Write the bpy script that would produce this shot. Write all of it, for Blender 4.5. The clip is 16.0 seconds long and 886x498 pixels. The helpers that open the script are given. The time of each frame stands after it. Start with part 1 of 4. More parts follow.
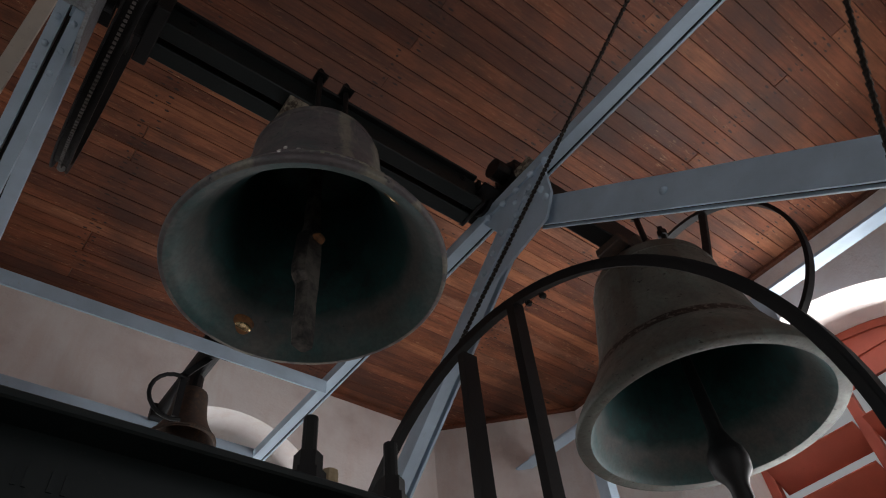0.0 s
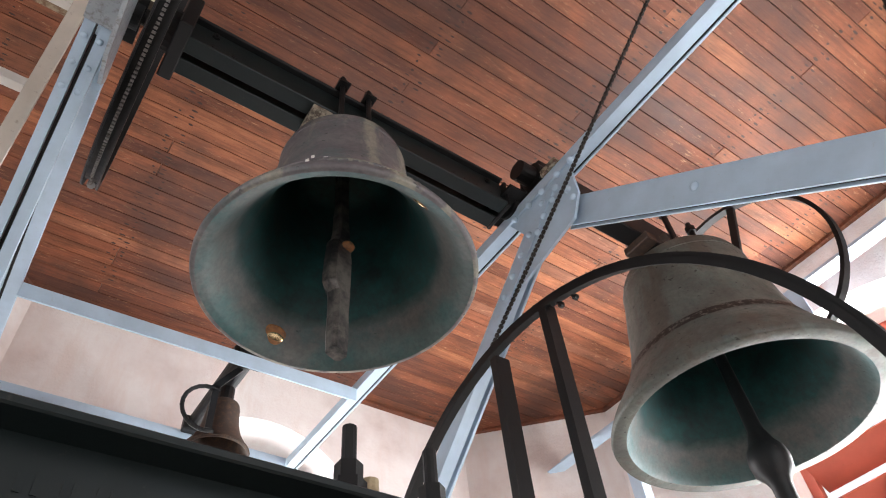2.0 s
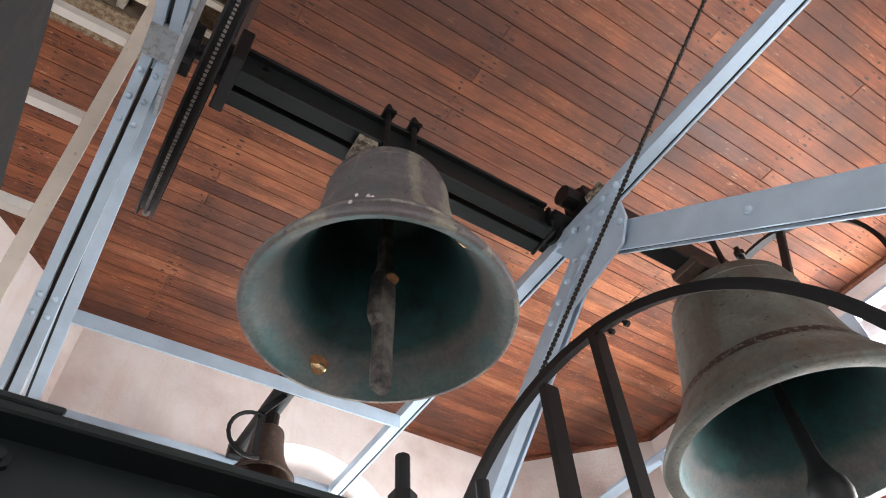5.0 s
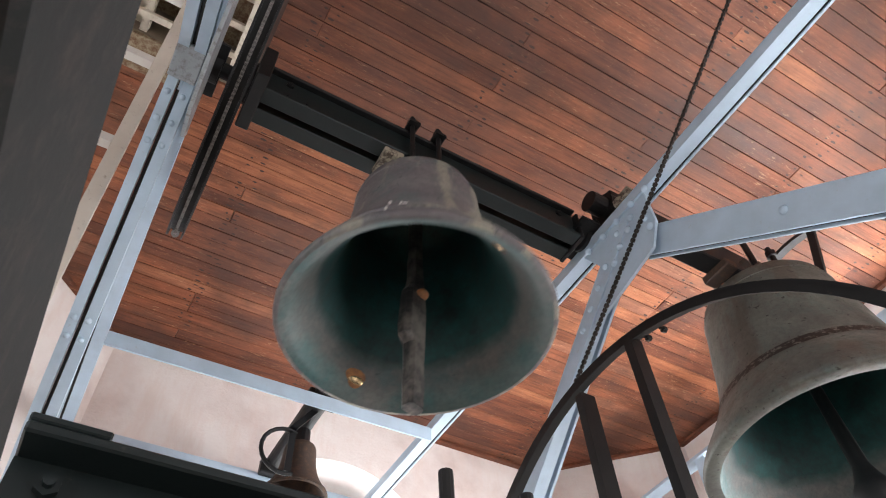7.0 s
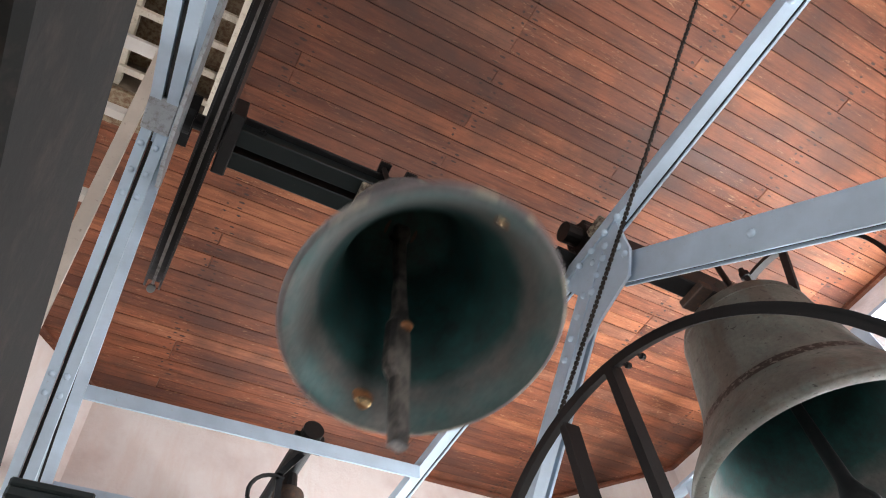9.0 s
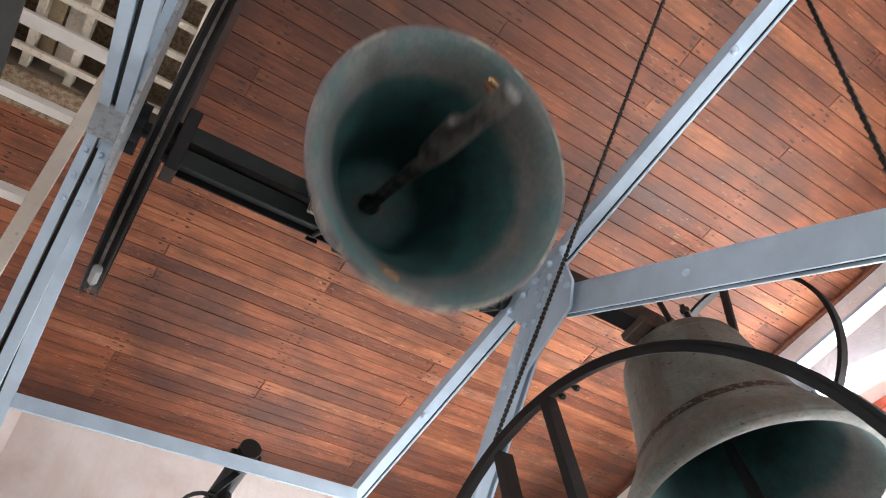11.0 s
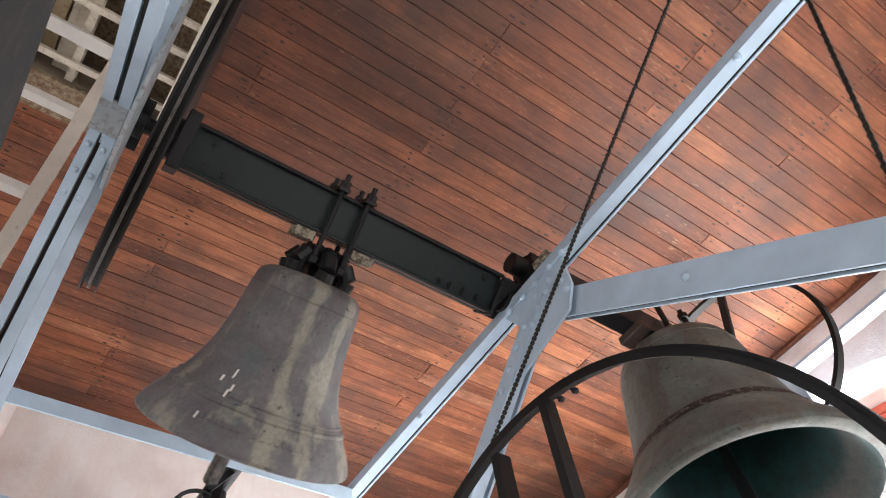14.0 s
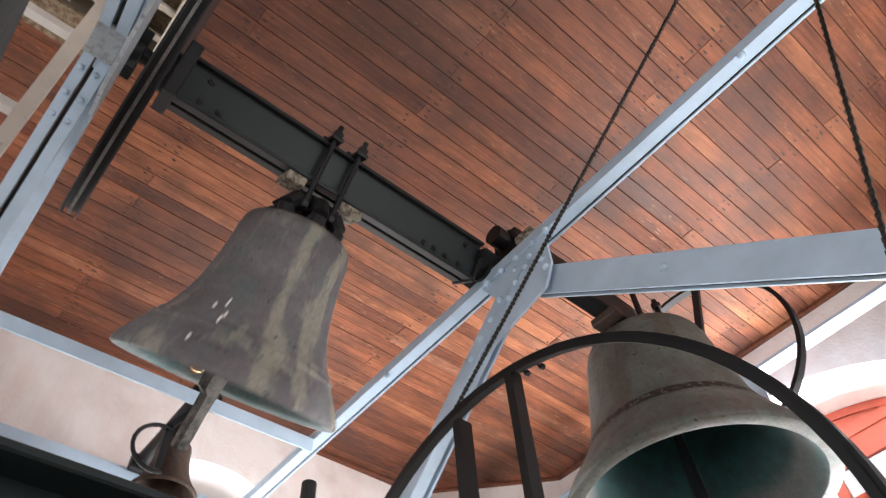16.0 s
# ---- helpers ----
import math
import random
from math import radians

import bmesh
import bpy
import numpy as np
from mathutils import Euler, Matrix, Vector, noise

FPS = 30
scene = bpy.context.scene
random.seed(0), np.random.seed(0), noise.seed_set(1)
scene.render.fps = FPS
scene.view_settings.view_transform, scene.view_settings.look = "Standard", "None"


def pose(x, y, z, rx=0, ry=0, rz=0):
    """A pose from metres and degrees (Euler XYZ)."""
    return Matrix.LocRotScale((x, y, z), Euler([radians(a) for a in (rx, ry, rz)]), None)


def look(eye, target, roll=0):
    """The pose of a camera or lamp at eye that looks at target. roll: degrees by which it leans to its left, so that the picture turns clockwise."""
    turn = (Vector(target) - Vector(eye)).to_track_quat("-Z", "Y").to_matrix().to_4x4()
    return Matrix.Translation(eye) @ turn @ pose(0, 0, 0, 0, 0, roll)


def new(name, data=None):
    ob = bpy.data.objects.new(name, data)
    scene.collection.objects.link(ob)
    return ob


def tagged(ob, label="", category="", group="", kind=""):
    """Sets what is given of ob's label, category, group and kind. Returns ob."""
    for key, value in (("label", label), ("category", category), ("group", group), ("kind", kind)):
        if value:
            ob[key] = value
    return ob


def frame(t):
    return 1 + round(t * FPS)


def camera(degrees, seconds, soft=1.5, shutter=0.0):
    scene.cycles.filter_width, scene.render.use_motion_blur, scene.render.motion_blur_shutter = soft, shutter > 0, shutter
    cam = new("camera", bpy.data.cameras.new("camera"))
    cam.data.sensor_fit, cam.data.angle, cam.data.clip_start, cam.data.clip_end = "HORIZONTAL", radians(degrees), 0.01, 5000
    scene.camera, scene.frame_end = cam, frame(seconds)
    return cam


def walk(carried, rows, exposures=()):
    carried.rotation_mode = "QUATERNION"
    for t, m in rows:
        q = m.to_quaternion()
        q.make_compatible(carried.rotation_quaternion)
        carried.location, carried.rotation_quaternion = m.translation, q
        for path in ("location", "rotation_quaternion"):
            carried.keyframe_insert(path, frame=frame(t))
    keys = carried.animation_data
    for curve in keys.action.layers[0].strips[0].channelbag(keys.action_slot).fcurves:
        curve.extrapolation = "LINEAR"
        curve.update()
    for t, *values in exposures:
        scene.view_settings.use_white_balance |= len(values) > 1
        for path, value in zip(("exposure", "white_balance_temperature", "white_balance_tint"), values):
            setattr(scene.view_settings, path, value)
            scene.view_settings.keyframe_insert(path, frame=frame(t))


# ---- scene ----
cam = camera(65.3, 16.0, soft=1.0, shutter=0.5)
PATH = [
    (0, (0.078, -0.013, 1.615), (0.978, 0.992, 3.092), -6.6),
    (0.5, (0.075, -0.007, 1.619), (0.954, 1.016, 3.096), -6.6),
    (1, (0.072, -0.004, 1.619), (0.945, 1.03, 3.092), -6.5),
    (1.5, (0.063, 0.003, 1.621), (0.928, 1.031, 3.102), -6.7),
    (2, (0.06, 0.01, 1.627), (0.909, 1.041, 3.117), -6.7),
    (2.5, (0.052, 0.025, 1.631), (0.863, 1.063, 3.135), -6.1),
    (3, (0.051, 0.029, 1.629), (0.851, 1.081, 3.13), -5.6),
    (3.5, (0.038, 0.022, 1.635), (0.828, 1.078, 3.138), -5.2),
    (4, (0.033, 0.023, 1.636), (0.801, 1.058, 3.165), -4.6),
    (6.5, (0.017, 0.049, 1.644), (0.716, 1.099, 3.196), -3.9),
    (7, (0.001, 0.054, 1.652), (0.681, 1.102, 3.214), -3.9),
    (7.5, (-0.006, 0.054, 1.648), (0.652, 1.105, 3.217), -4.0),
    (8, (-0.002, 0.042, 1.645), (0.654, 1.055, 3.24), -5.7),
    (8.5, (0.0, 0.033, 1.642), (0.686, 1.013, 3.245), -7.8),
    (9, (-0.002, 0.024, 1.644), (0.692, 0.98, 3.258), -9.0),
    (11.5, (0.037, -0.02, 1.63), (0.831, 0.817, 3.263), -11.4),
    (12, (0.04, -0.017, 1.628), (0.858, 0.821, 3.249), -11.7),
    (12.5, (0.047, -0.016, 1.626), (0.877, 0.812, 3.247), -12.1),
    (13, (0.037, -0.018, 1.63), (0.86, 0.803, 3.257), -11.9),
    (13.5, (0.031, -0.008, 1.628), (0.831, 0.82, 3.263), -11.2),
    (14, (0.019, -0.007, 1.63), (0.795, 0.835, 3.269), -10.5),
    (14.5, (0.016, -0.011, 1.634), (0.779, 0.84, 3.276), -9.5),
    (15, (0.01, -0.011, 1.633), (0.772, 0.835, 3.277), -8.8),
    (15.5, (0.014, -0.014, 1.625), (0.799, 0.848, 3.25), -7.0),
    (16, (0.017, -0.012, 1.619), (0.874, 0.869, 3.198), -5.4),
]
EXPOSURES = [(0.0, -2.1), (0.2, -1.75), (0.5, -1.12), (0.8, -0.65), (1.1, -0.22), (1.4, 0.0), (16.0, 0.0)]
walk(cam, [(t, look(eye, target, roll)) for t, eye, target, roll in PATH], EXPOSURES)
scene.view_settings.exposure = 0.0


# ---- world and light ----
world = bpy.data.worlds.new("world")
scene.world = world
world.use_nodes = True
wn = world.node_tree
sky = wn.nodes.new("ShaderNodeTexSky")
sky.sky_type, sky.sun_disc, sky.sun_elevation, sky.sun_rotation = "NISHITA", False, radians(42), radians(120)
wn.nodes["Background"].inputs["Strength"].default_value = 0.12
wn.links.new(sky.outputs[0], wn.nodes["Background"].inputs["Color"])


def sun_lamp():
    d = bpy.data.lights.new("sun", "SUN")
    d.energy, d.angle, d.color = 3.0, radians(0.5), (1.0, 0.95, 0.88)
    ob = new("sun", d)
    ob.matrix_world = look((8, -5, 9), (0, 0, 0))


def window_light(x, y, z, tx, ty, tz, w, h, watts):
    """Skylight that enters by a window opening."""
    d = bpy.data.lights.new("window_light", "AREA")
    d.shape, d.size, d.size_y, d.energy, d.color = "RECTANGLE", w, h, watts, (0.985, 0.985, 1.0)
    new("window_light", d).matrix_world = look((x, y, z), (tx, ty, tz))


# room: an octagonal bell chamber
X0, X1, Y0, Y1, ZC, CH, PLANK = -0.85, 3.72, -1.4, 3.55, 4.6, 0.77, 0.0805
sun_lamp()
window_light(X1 + 0.13, 1.15, 3.0, X1 - 1, 1.15, 3.15, 1.4, 2.2, 250)
window_light(1.4, Y1 + 0.12, 2.9, 1.4, Y1 - 1, 3.0, 1.4, 2.2, 62)
# south and west windows are unseen, assumed opposite the others to fill the room
window_light(1.45, Y0 - 0.12, 2.6, 1.45, Y0 + 1, 2.8, 1.6, 2.4, 36)
window_light(X0 - 0.12, 0.4, 2.6, X0 + 1, 0.4, 2.8, 1.2, 2.2, 20)

# ---- materials ----


def mat(name):
    m = bpy.data.materials.new(name)
    m.use_nodes = True
    return m, m.node_tree, m.node_tree.nodes["Principled BSDF"]


def node(t, kind, **inputs):
    n = t.nodes.new(kind)
    for k, v in inputs.items():
        n.inputs[k].default_value = v
    return n


def coords(t, scale=(1, 1, 1)):
    tc = t.nodes.new("ShaderNodeTexCoord")
    mp = node(t, "ShaderNodeMapping", Scale=scale)
    t.links.new(tc.outputs["Object"], mp.inputs["Vector"])
    return mp.outputs[0]


def noise_tex(t, vec, scale, detail=6, rough=0.6):
    n = node(t, "ShaderNodeTexNoise", Scale=scale, Detail=detail, Roughness=rough)
    t.links.new(vec, n.inputs["Vector"])
    return n.outputs["Fac"]


def ramp(t, fac, stops):
    r = t.nodes.new("ShaderNodeValToRGB")
    e = r.color_ramp.elements
    while len(e) < len(stops):
        e.new(0.5)
    for el, (p, c) in zip(e, stops):
        el.position, el.color = p, (*c, 1)
    t.links.new(fac, r.inputs[0])
    return r.outputs[0]


def mix(t, fac, a, b, kind="MIX"):
    m = t.nodes.new("ShaderNodeMix")
    m.data_type, m.blend_type = "RGBA", kind
    for sock, v in ((m.inputs[0], fac), (m.inputs[6], a), (m.inputs[7], b)):
        if hasattr(v, "links"):
            t.links.new(v, sock)
        else:
            sock.default_value = v if isinstance(v, (int, float)) else (*v, 1)
    return m.outputs[2]


def bump(t, bsdf, height, strength, dist=0.01):
    b = node(t, "ShaderNodeBump", Strength=strength, Distance=dist)
    t.links.new(height, b.inputs["Height"])
    t.links.new(b.outputs[0], bsdf.inputs["Normal"])


def painted_steel(name, base, dirt, rough=0.45, metal=0.0, wear=(0.62, 0.72), grain=45):
    m, t, p = mat(name)
    v = coords(t)
    a, b = noise_tex(t, v, 7), noise_tex(t, v, grain, 8, 0.7)
    c1 = ramp(t, a, [(0.3, [q * 0.82 for q in base]), (0.7, base)])
    w = ramp(t, b, [(wear[0], (0, 0, 0)), (wear[1], (1, 1, 1))])
    t.links.new(mix(t, w, c1, dirt), p.inputs["Base Color"])
    p.inputs["Roughness"].default_value, p.inputs["Metallic"].default_value = rough, metal
    p.inputs["Specular IOR Level"].default_value = 0.28 if max(base) < 0.03 else 0.45
    bump(t, p, b, 0.12, 0.004)
    return m


def wood_planks():
    m, t, p = mat("ceiling_planks")
    info = t.nodes.new("ShaderNodeNewGeometry")
    tc = t.nodes.new("ShaderNodeTexCoord")
    off = t.nodes.new("ShaderNodeVectorMath")
    off.operation = "SCALE"
    comb = t.nodes.new("ShaderNodeCombineXYZ")
    mul = node(t, "ShaderNodeMath")
    mul.operation = "MULTIPLY"
    mul.inputs[1].default_value = 37.0
    t.links.new(info.outputs["Random Per Island"], mul.inputs[0])
    for i in range(3):
        t.links.new(mul.outputs[0], comb.inputs[i])
    add = t.nodes.new("ShaderNodeVectorMath")
    t.links.new(tc.outputs["Object"], add.inputs[0])
    t.links.new(comb.outputs[0], add.inputs[1])
    mp = node(t, "ShaderNodeMapping", Scale=(1.2, 22, 22))
    t.links.new(add.outputs[0], mp.inputs[0])
    grain = noise_tex(t, mp.outputs[0], 3.2, 8, 0.65)
    mp2 = node(t, "ShaderNodeMapping", Scale=(1.4, 5, 5))
    t.links.new(add.outputs[0], mp2.inputs[0])
    stain = noise_tex(t, mp2.outputs[0], 1.5, 4, 0.6)
    tone = ramp(t, info.outputs["Random Per Island"], [(0.0, (0.145, 0.048, 0.027)), (0.3, (0.208, 0.069, 0.035)), (0.65, (0.256, 0.087, 0.042)), (0.88, (0.325, 0.122, 0.058)), (1.0, (0.245, 0.104, 0.062))])
    g = ramp(t, grain, [(0.28, (0.56, 0.53, 0.51)), (0.5, (0.97, 0.97, 0.97)), (0.72, (1.26, 1.24, 1.22))])
    c = mix(t, 1.0, tone, g, "MULTIPLY")
    s = ramp(t, stain, [(0.33, (0.5, 0.46, 0.45)), (0.62, (1.15, 1.15, 1.15))])
    c = mix(t, 1.0, c, s, "MULTIPLY")
    # worn pale streaks of old varnish
    mp3 = node(t, "ShaderNodeMapping", Scale=(7.0, 30, 30))
    t.links.new(add.outputs[0], mp3.inputs[0])
    flake = noise_tex(t, mp3.outputs[0], 2.6, 9, 0.75)
    patch = noise_tex(t, mp2.outputs[0], 0.7, 2, 0.5)
    gate = node(t, "ShaderNodeMath")
    gate.operation = "MULTIPLY"
    t.links.new(ramp(t, flake, [(0.575, (0, 0, 0)), (0.66, (0.9, 0.9, 0.9))]), gate.inputs[0])
    t.links.new(ramp(t, patch, [(0.43, (0, 0, 0)), (0.56, (0.9, 0.9, 0.9))]), gate.inputs[1])
    c = mix(t, gate.outputs[0], c, (0.50, 0.285, 0.155))
    speck = noise_tex(t, tc.outputs["Object"], 95, 3, 0.6)
    c = mix(t, ramp(t, speck, [(0.30, (0.55, 0.55, 0.55)), (0.40, (0, 0, 0))]), c, (0.07, 0.03, 0.02))
    fleck = noise_tex(t, mp3.outputs[0], 9.0, 4, 0.6)
    c = mix(t, ramp(t, fleck, [(0.63, (0, 0, 0)), (0.72, (0.55, 0.55, 0.55))]), c, (0.46, 0.27, 0.16))
    soot = noise_tex(t, tc.outputs["Object"], 1.9, 5, 0.6)
    c = mix(t, ramp(t, soot, [(0.36, (0.72, 0.72, 0.72)), (0.56, (0, 0, 0))]), c, (0.068, 0.034, 0.026))
    # darker patch over the swinging bell, ragged at its edge
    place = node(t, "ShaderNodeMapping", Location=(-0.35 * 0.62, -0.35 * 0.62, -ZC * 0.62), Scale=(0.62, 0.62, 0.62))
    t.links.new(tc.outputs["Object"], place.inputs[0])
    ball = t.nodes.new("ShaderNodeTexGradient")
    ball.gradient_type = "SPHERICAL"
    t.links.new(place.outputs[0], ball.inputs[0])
    dark_patch = node(t, "ShaderNodeMath")
    dark_patch.operation = "MULTIPLY"
    t.links.new(ball.outputs["Fac"], dark_patch.inputs[0])
    t.links.new(ramp(t, noise_tex(t, tc.outputs["Object"], 2.6, 6, 0.65), [(0.3, (0.25, 0.25, 0.25)), (0.62, (1, 1, 1))]), dark_patch.inputs[1])
    c = mix(t, ramp(t, dark_patch.outputs[0], [(0.05, (0, 0, 0)), (0.75, (0.85, 0.85, 0.85))]), c, (0.062, 0.036, 0.030))
    t.links.new(c, p.inputs["Base Color"])
    p.inputs["Roughness"].default_value = 0.42
    p.inputs["Specular IOR Level"].default_value = 0.3
    rr = ramp(t, stain, [(0.3, (0.52, 0.52, 0.52)), (0.8, (0.76, 0.76, 0.76))])
    t.links.new(rr, p.inputs["Roughness"])
    bump(t, p, grain, 0.3, 0.003)
    return m


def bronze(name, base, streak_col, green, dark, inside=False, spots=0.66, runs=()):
    """Weathered bell bronze: base tones, pale run-down streaks, verdigris and dark pits. Inside, the worn lip is greyer
    than the crown, whose verdigris carries painted shade.
    """
    m, t, p = mat(name)
    v = coords(t)
    big, mid, fine = noise_tex(t, v, 3.6, 5), noise_tex(t, v, 12, 8, 0.72), noise_tex(t, v, 70, 6, 0.7)
    pit = noise_tex(t, v, 44, 4, 0.6)
    streak = noise_tex(t, coords(t, (5.2, 5.2, 0.9)), 1.5, 9, 0.62)
    c = ramp(t, big, [(0.3, base[0]), (0.5, base[1]), (0.7, base[2])])
    c = mix(t, ramp(t, mid, [(0.5, (0, 0, 0)), (0.7, (0.7, 0.7, 0.7))]), c, green)
    c = mix(t, ramp(t, streak, [(0.52, (0, 0, 0)), (0.60, (0.7, 0.7, 0.7))]), c, streak_col)
    for x0, width in runs:
        tcr = t.nodes.new("ShaderNodeTexCoord")
        sep = t.nodes.new("ShaderNodeSeparateXYZ")
        t.links.new(tcr.outputs["Object"], sep.inputs[0])
        edge = noise_tex(t, coords(t, (9, 9, 3)), 1.0, 6, 0.65)
        wav = node(t, "ShaderNodeMath")
        wav.operation = "MULTIPLY_ADD"
        wav.inputs[1].default_value = 0.22
        t.links.new(edge, wav.inputs[0])
        t.links.new(sep.outputs[0], wav.inputs[2])
        dist = node(t, "ShaderNodeMath")
        dist.operation = "SUBTRACT"
        dist.inputs[1].default_value = x0 + 0.11
        t.links.new(wav.outputs[0], dist.inputs[0])
        far = node(t, "ShaderNodeMath")
        far.operation = "ABSOLUTE"
        t.links.new(dist.outputs[0], far.inputs[0])
        c = mix(t, ramp(t, far.outputs[0], [(width * 0.4, (0.78, 0.78, 0.78)), (width, (0, 0, 0))]), c, streak_col)
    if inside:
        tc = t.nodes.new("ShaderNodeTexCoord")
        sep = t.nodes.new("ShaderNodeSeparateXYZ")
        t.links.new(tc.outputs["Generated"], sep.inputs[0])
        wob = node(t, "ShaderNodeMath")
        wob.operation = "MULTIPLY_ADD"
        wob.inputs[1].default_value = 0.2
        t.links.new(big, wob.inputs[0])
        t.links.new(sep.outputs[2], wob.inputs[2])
        # verdigris higher up, with the bell's inner shade painted in as near-black teal
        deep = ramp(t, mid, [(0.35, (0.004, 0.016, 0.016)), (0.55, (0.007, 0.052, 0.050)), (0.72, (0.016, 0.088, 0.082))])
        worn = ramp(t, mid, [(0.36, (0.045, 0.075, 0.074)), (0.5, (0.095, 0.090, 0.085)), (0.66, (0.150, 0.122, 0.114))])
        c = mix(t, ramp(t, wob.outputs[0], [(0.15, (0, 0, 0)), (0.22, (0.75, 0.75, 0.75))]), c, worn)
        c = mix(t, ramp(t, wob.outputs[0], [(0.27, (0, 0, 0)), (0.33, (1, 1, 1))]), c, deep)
    c = mix(t, ramp(t, pit, [(spots, (0, 0, 0)), (spots + 0.05, (0.9, 0.9, 0.9))]), c, dark)
    c = mix(t, ramp(t, fine, [(0.3, (0.35, 0.35, 0.35)), (0.6, (0, 0, 0))]), c, dark)
    t.links.new(c, p.inputs["Base Color"])
    p.inputs["Metallic"].default_value = 0.2
    t.links.new(ramp(t, mid, [(0.3, (0.52, 0.52, 0.52)), (0.7, (0.8, 0.8, 0.8))]), p.inputs["Roughness"])
    bump(t, p, mix(t, 0.4, mid, fine), 0.25, 0.006)
    return m


def plaster():
    m, t, p = mat("wall_plaster")
    v = coords(t)
    a, b, c = noise_tex(t, v, 1.6, 5), noise_tex(t, v, 9, 8, 0.7), noise_tex(t, v, 60, 4)
    col = ramp(t, a, [(0.3, (0.58, 0.48, 0.45)), (0.48, (0.73, 0.67, 0.645)), (0.7, (0.82, 0.79, 0.765))])
    brush = noise_tex(t, coords(t, (6, 6, 1.3)), 1.3, 7, 0.7)
    col = mix(t, ramp(t, brush, [(0.5, (0, 0, 0)), (0.66, (0.5, 0.5, 0.5))]), col, (0.68, 0.56, 0.51))
    col = mix(t, ramp(t, b, [(0.52, (0, 0, 0)), (0.75, (0.6, 0.6, 0.6))]), col, (0.70, 0.61, 0.57))
    t.links.new(col, p.inputs["Base Color"])
    p.inputs["Roughness"].default_value = 0.9
    h = mix(t, 0.3, b, c)
    bump(t, p, h, 0.5, 0.02)
    return m


M = dict(
    plank=wood_planks(),
    steel=painted_steel("pale_blue_paint", (0.475, 0.605, 0.73), (0.36, 0.41, 0.45), 0.5, 0.0, (0.62, 0.78)),
    galv=painted_steel("stained_grey_paint", (0.36, 0.40, 0.43), (0.17, 0.16, 0.15), 0.45, 0.1, (0.48, 0.68)),
    forged=painted_steel("hammered_iron", (0.145, 0.130, 0.115), (0.022, 0.022, 0.023), 0.40, 0.3, (0.40, 0.60), 17),
    orange=painted_steel("orange_rust", (0.30, 0.13, 0.045), (0.12, 0.06, 0.035), 0.8, 0.0, (0.42, 0.62)),
    matt=painted_steel("dull_dark_paint", (0.012, 0.0135, 0.0135), (0.03, 0.024, 0.022), 0.8, 0.0, (0.5, 0.7)),
    dull=painted_steel("grey_primer", (0.27, 0.28, 0.28), (0.16, 0.14, 0.12), 0.55),
    black=painted_steel("black_iron", (0.0105, 0.0105, 0.011), (0.035, 0.028, 0.023), 0.5, 0.0),
    green=painted_steel("dark_green_paint", (0.010, 0.0155, 0.016), (0.03, 0.032, 0.03), 0.42, 0.0),
    nail=painted_steel("nail_stain", (0.05, 0.025, 0.018), (0.09, 0.04, 0.025), 0.7),
    zinc=painted_steel("worn_chain", (0.24, 0.23, 0.22), (0.10, 0.09, 0.08), 0.35, 0.7, (0.5, 0.62)),
    rust=painted_steel("rusty_iron", (0.060, 0.040, 0.031), (0.12, 0.065, 0.036), 0.65, 0.2, (0.5, 0.7)),
    chain=painted_steel("oily_chain", (0.030, 0.026, 0.023), (0.10, 0.085, 0.07), 0.35, 0.5, (0.5, 0.7)),
    outer=bronze("brown_bronze", [(0.085, 0.076, 0.082), (0.135, 0.122, 0.126), (0.18, 0.172, 0.17)], (0.30, 0.285, 0.225), (0.105, 0.145, 0.14), (0.03, 0.03, 0.034), spots=0.655, runs=((-0.01, 0.042), (0.115, 0.034))),
    grey=bronze("grey_bronze", [(0.062, 0.058, 0.050), (0.115, 0.118, 0.102), (0.165, 0.172, 0.152)], (0.085, 0.068, 0.052), (0.095, 0.130, 0.116), (0.03, 0.027, 0.024), spots=0.63),
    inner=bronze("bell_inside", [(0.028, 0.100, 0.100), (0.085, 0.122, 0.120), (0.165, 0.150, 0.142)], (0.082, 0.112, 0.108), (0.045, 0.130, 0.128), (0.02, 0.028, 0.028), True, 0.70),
    band=painted_steel("brown_stain", (0.026, 0.019, 0.015), (0.13, 0.125, 0.11), 0.6, 0.1, (0.52, 0.6)),
    worn=painted_steel("struck_bronze", (0.62, 0.46, 0.26), (0.30, 0.15, 0.06), 0.25, 0.8, (0.56, 0.66)),
    wall=plaster(),
    white=painted_steel("white_paint", (0.72, 0.70, 0.66), (0.45, 0.42, 0.38), 0.6, 0.0, (0.62, 0.75)),
    red=painted_steel("red_paint", (0.42, 0.085, 0.05), (0.30, 0.07, 0.04), 0.5),
    raw=painted_steel("raw_timber", (0.50, 0.40, 0.25), (0.28, 0.2, 0.12), 0.8, 0.0, (0.5, 0.7)),
    oldwood=painted_steel("stained_packing", (0.33, 0.29, 0.22), (0.08, 0.06, 0.045), 0.8, 0.0, (0.46, 0.56)),
    pale=painted_steel("limewashed_timber", (0.72, 0.66, 0.55), (0.42, 0.35, 0.26), 0.8, 0.0, (0.52, 0.7)),
    cream=painted_steel("old_cream_paint", (0.60, 0.54, 0.47), (0.34, 0.29, 0.24), 0.6, 0.0, (0.6, 0.72)),
    dim=painted_steel("stained_underside", (0.33, 0.27, 0.18), (0.16, 0.09, 0.05), 0.8, 0.0, (0.42, 0.6)),
    floor=painted_steel("dusty_boards", (0.26, 0.21, 0.16), (0.15, 0.12, 0.1), 0.8),
)

# ---- building helpers ----
ROOT = {}


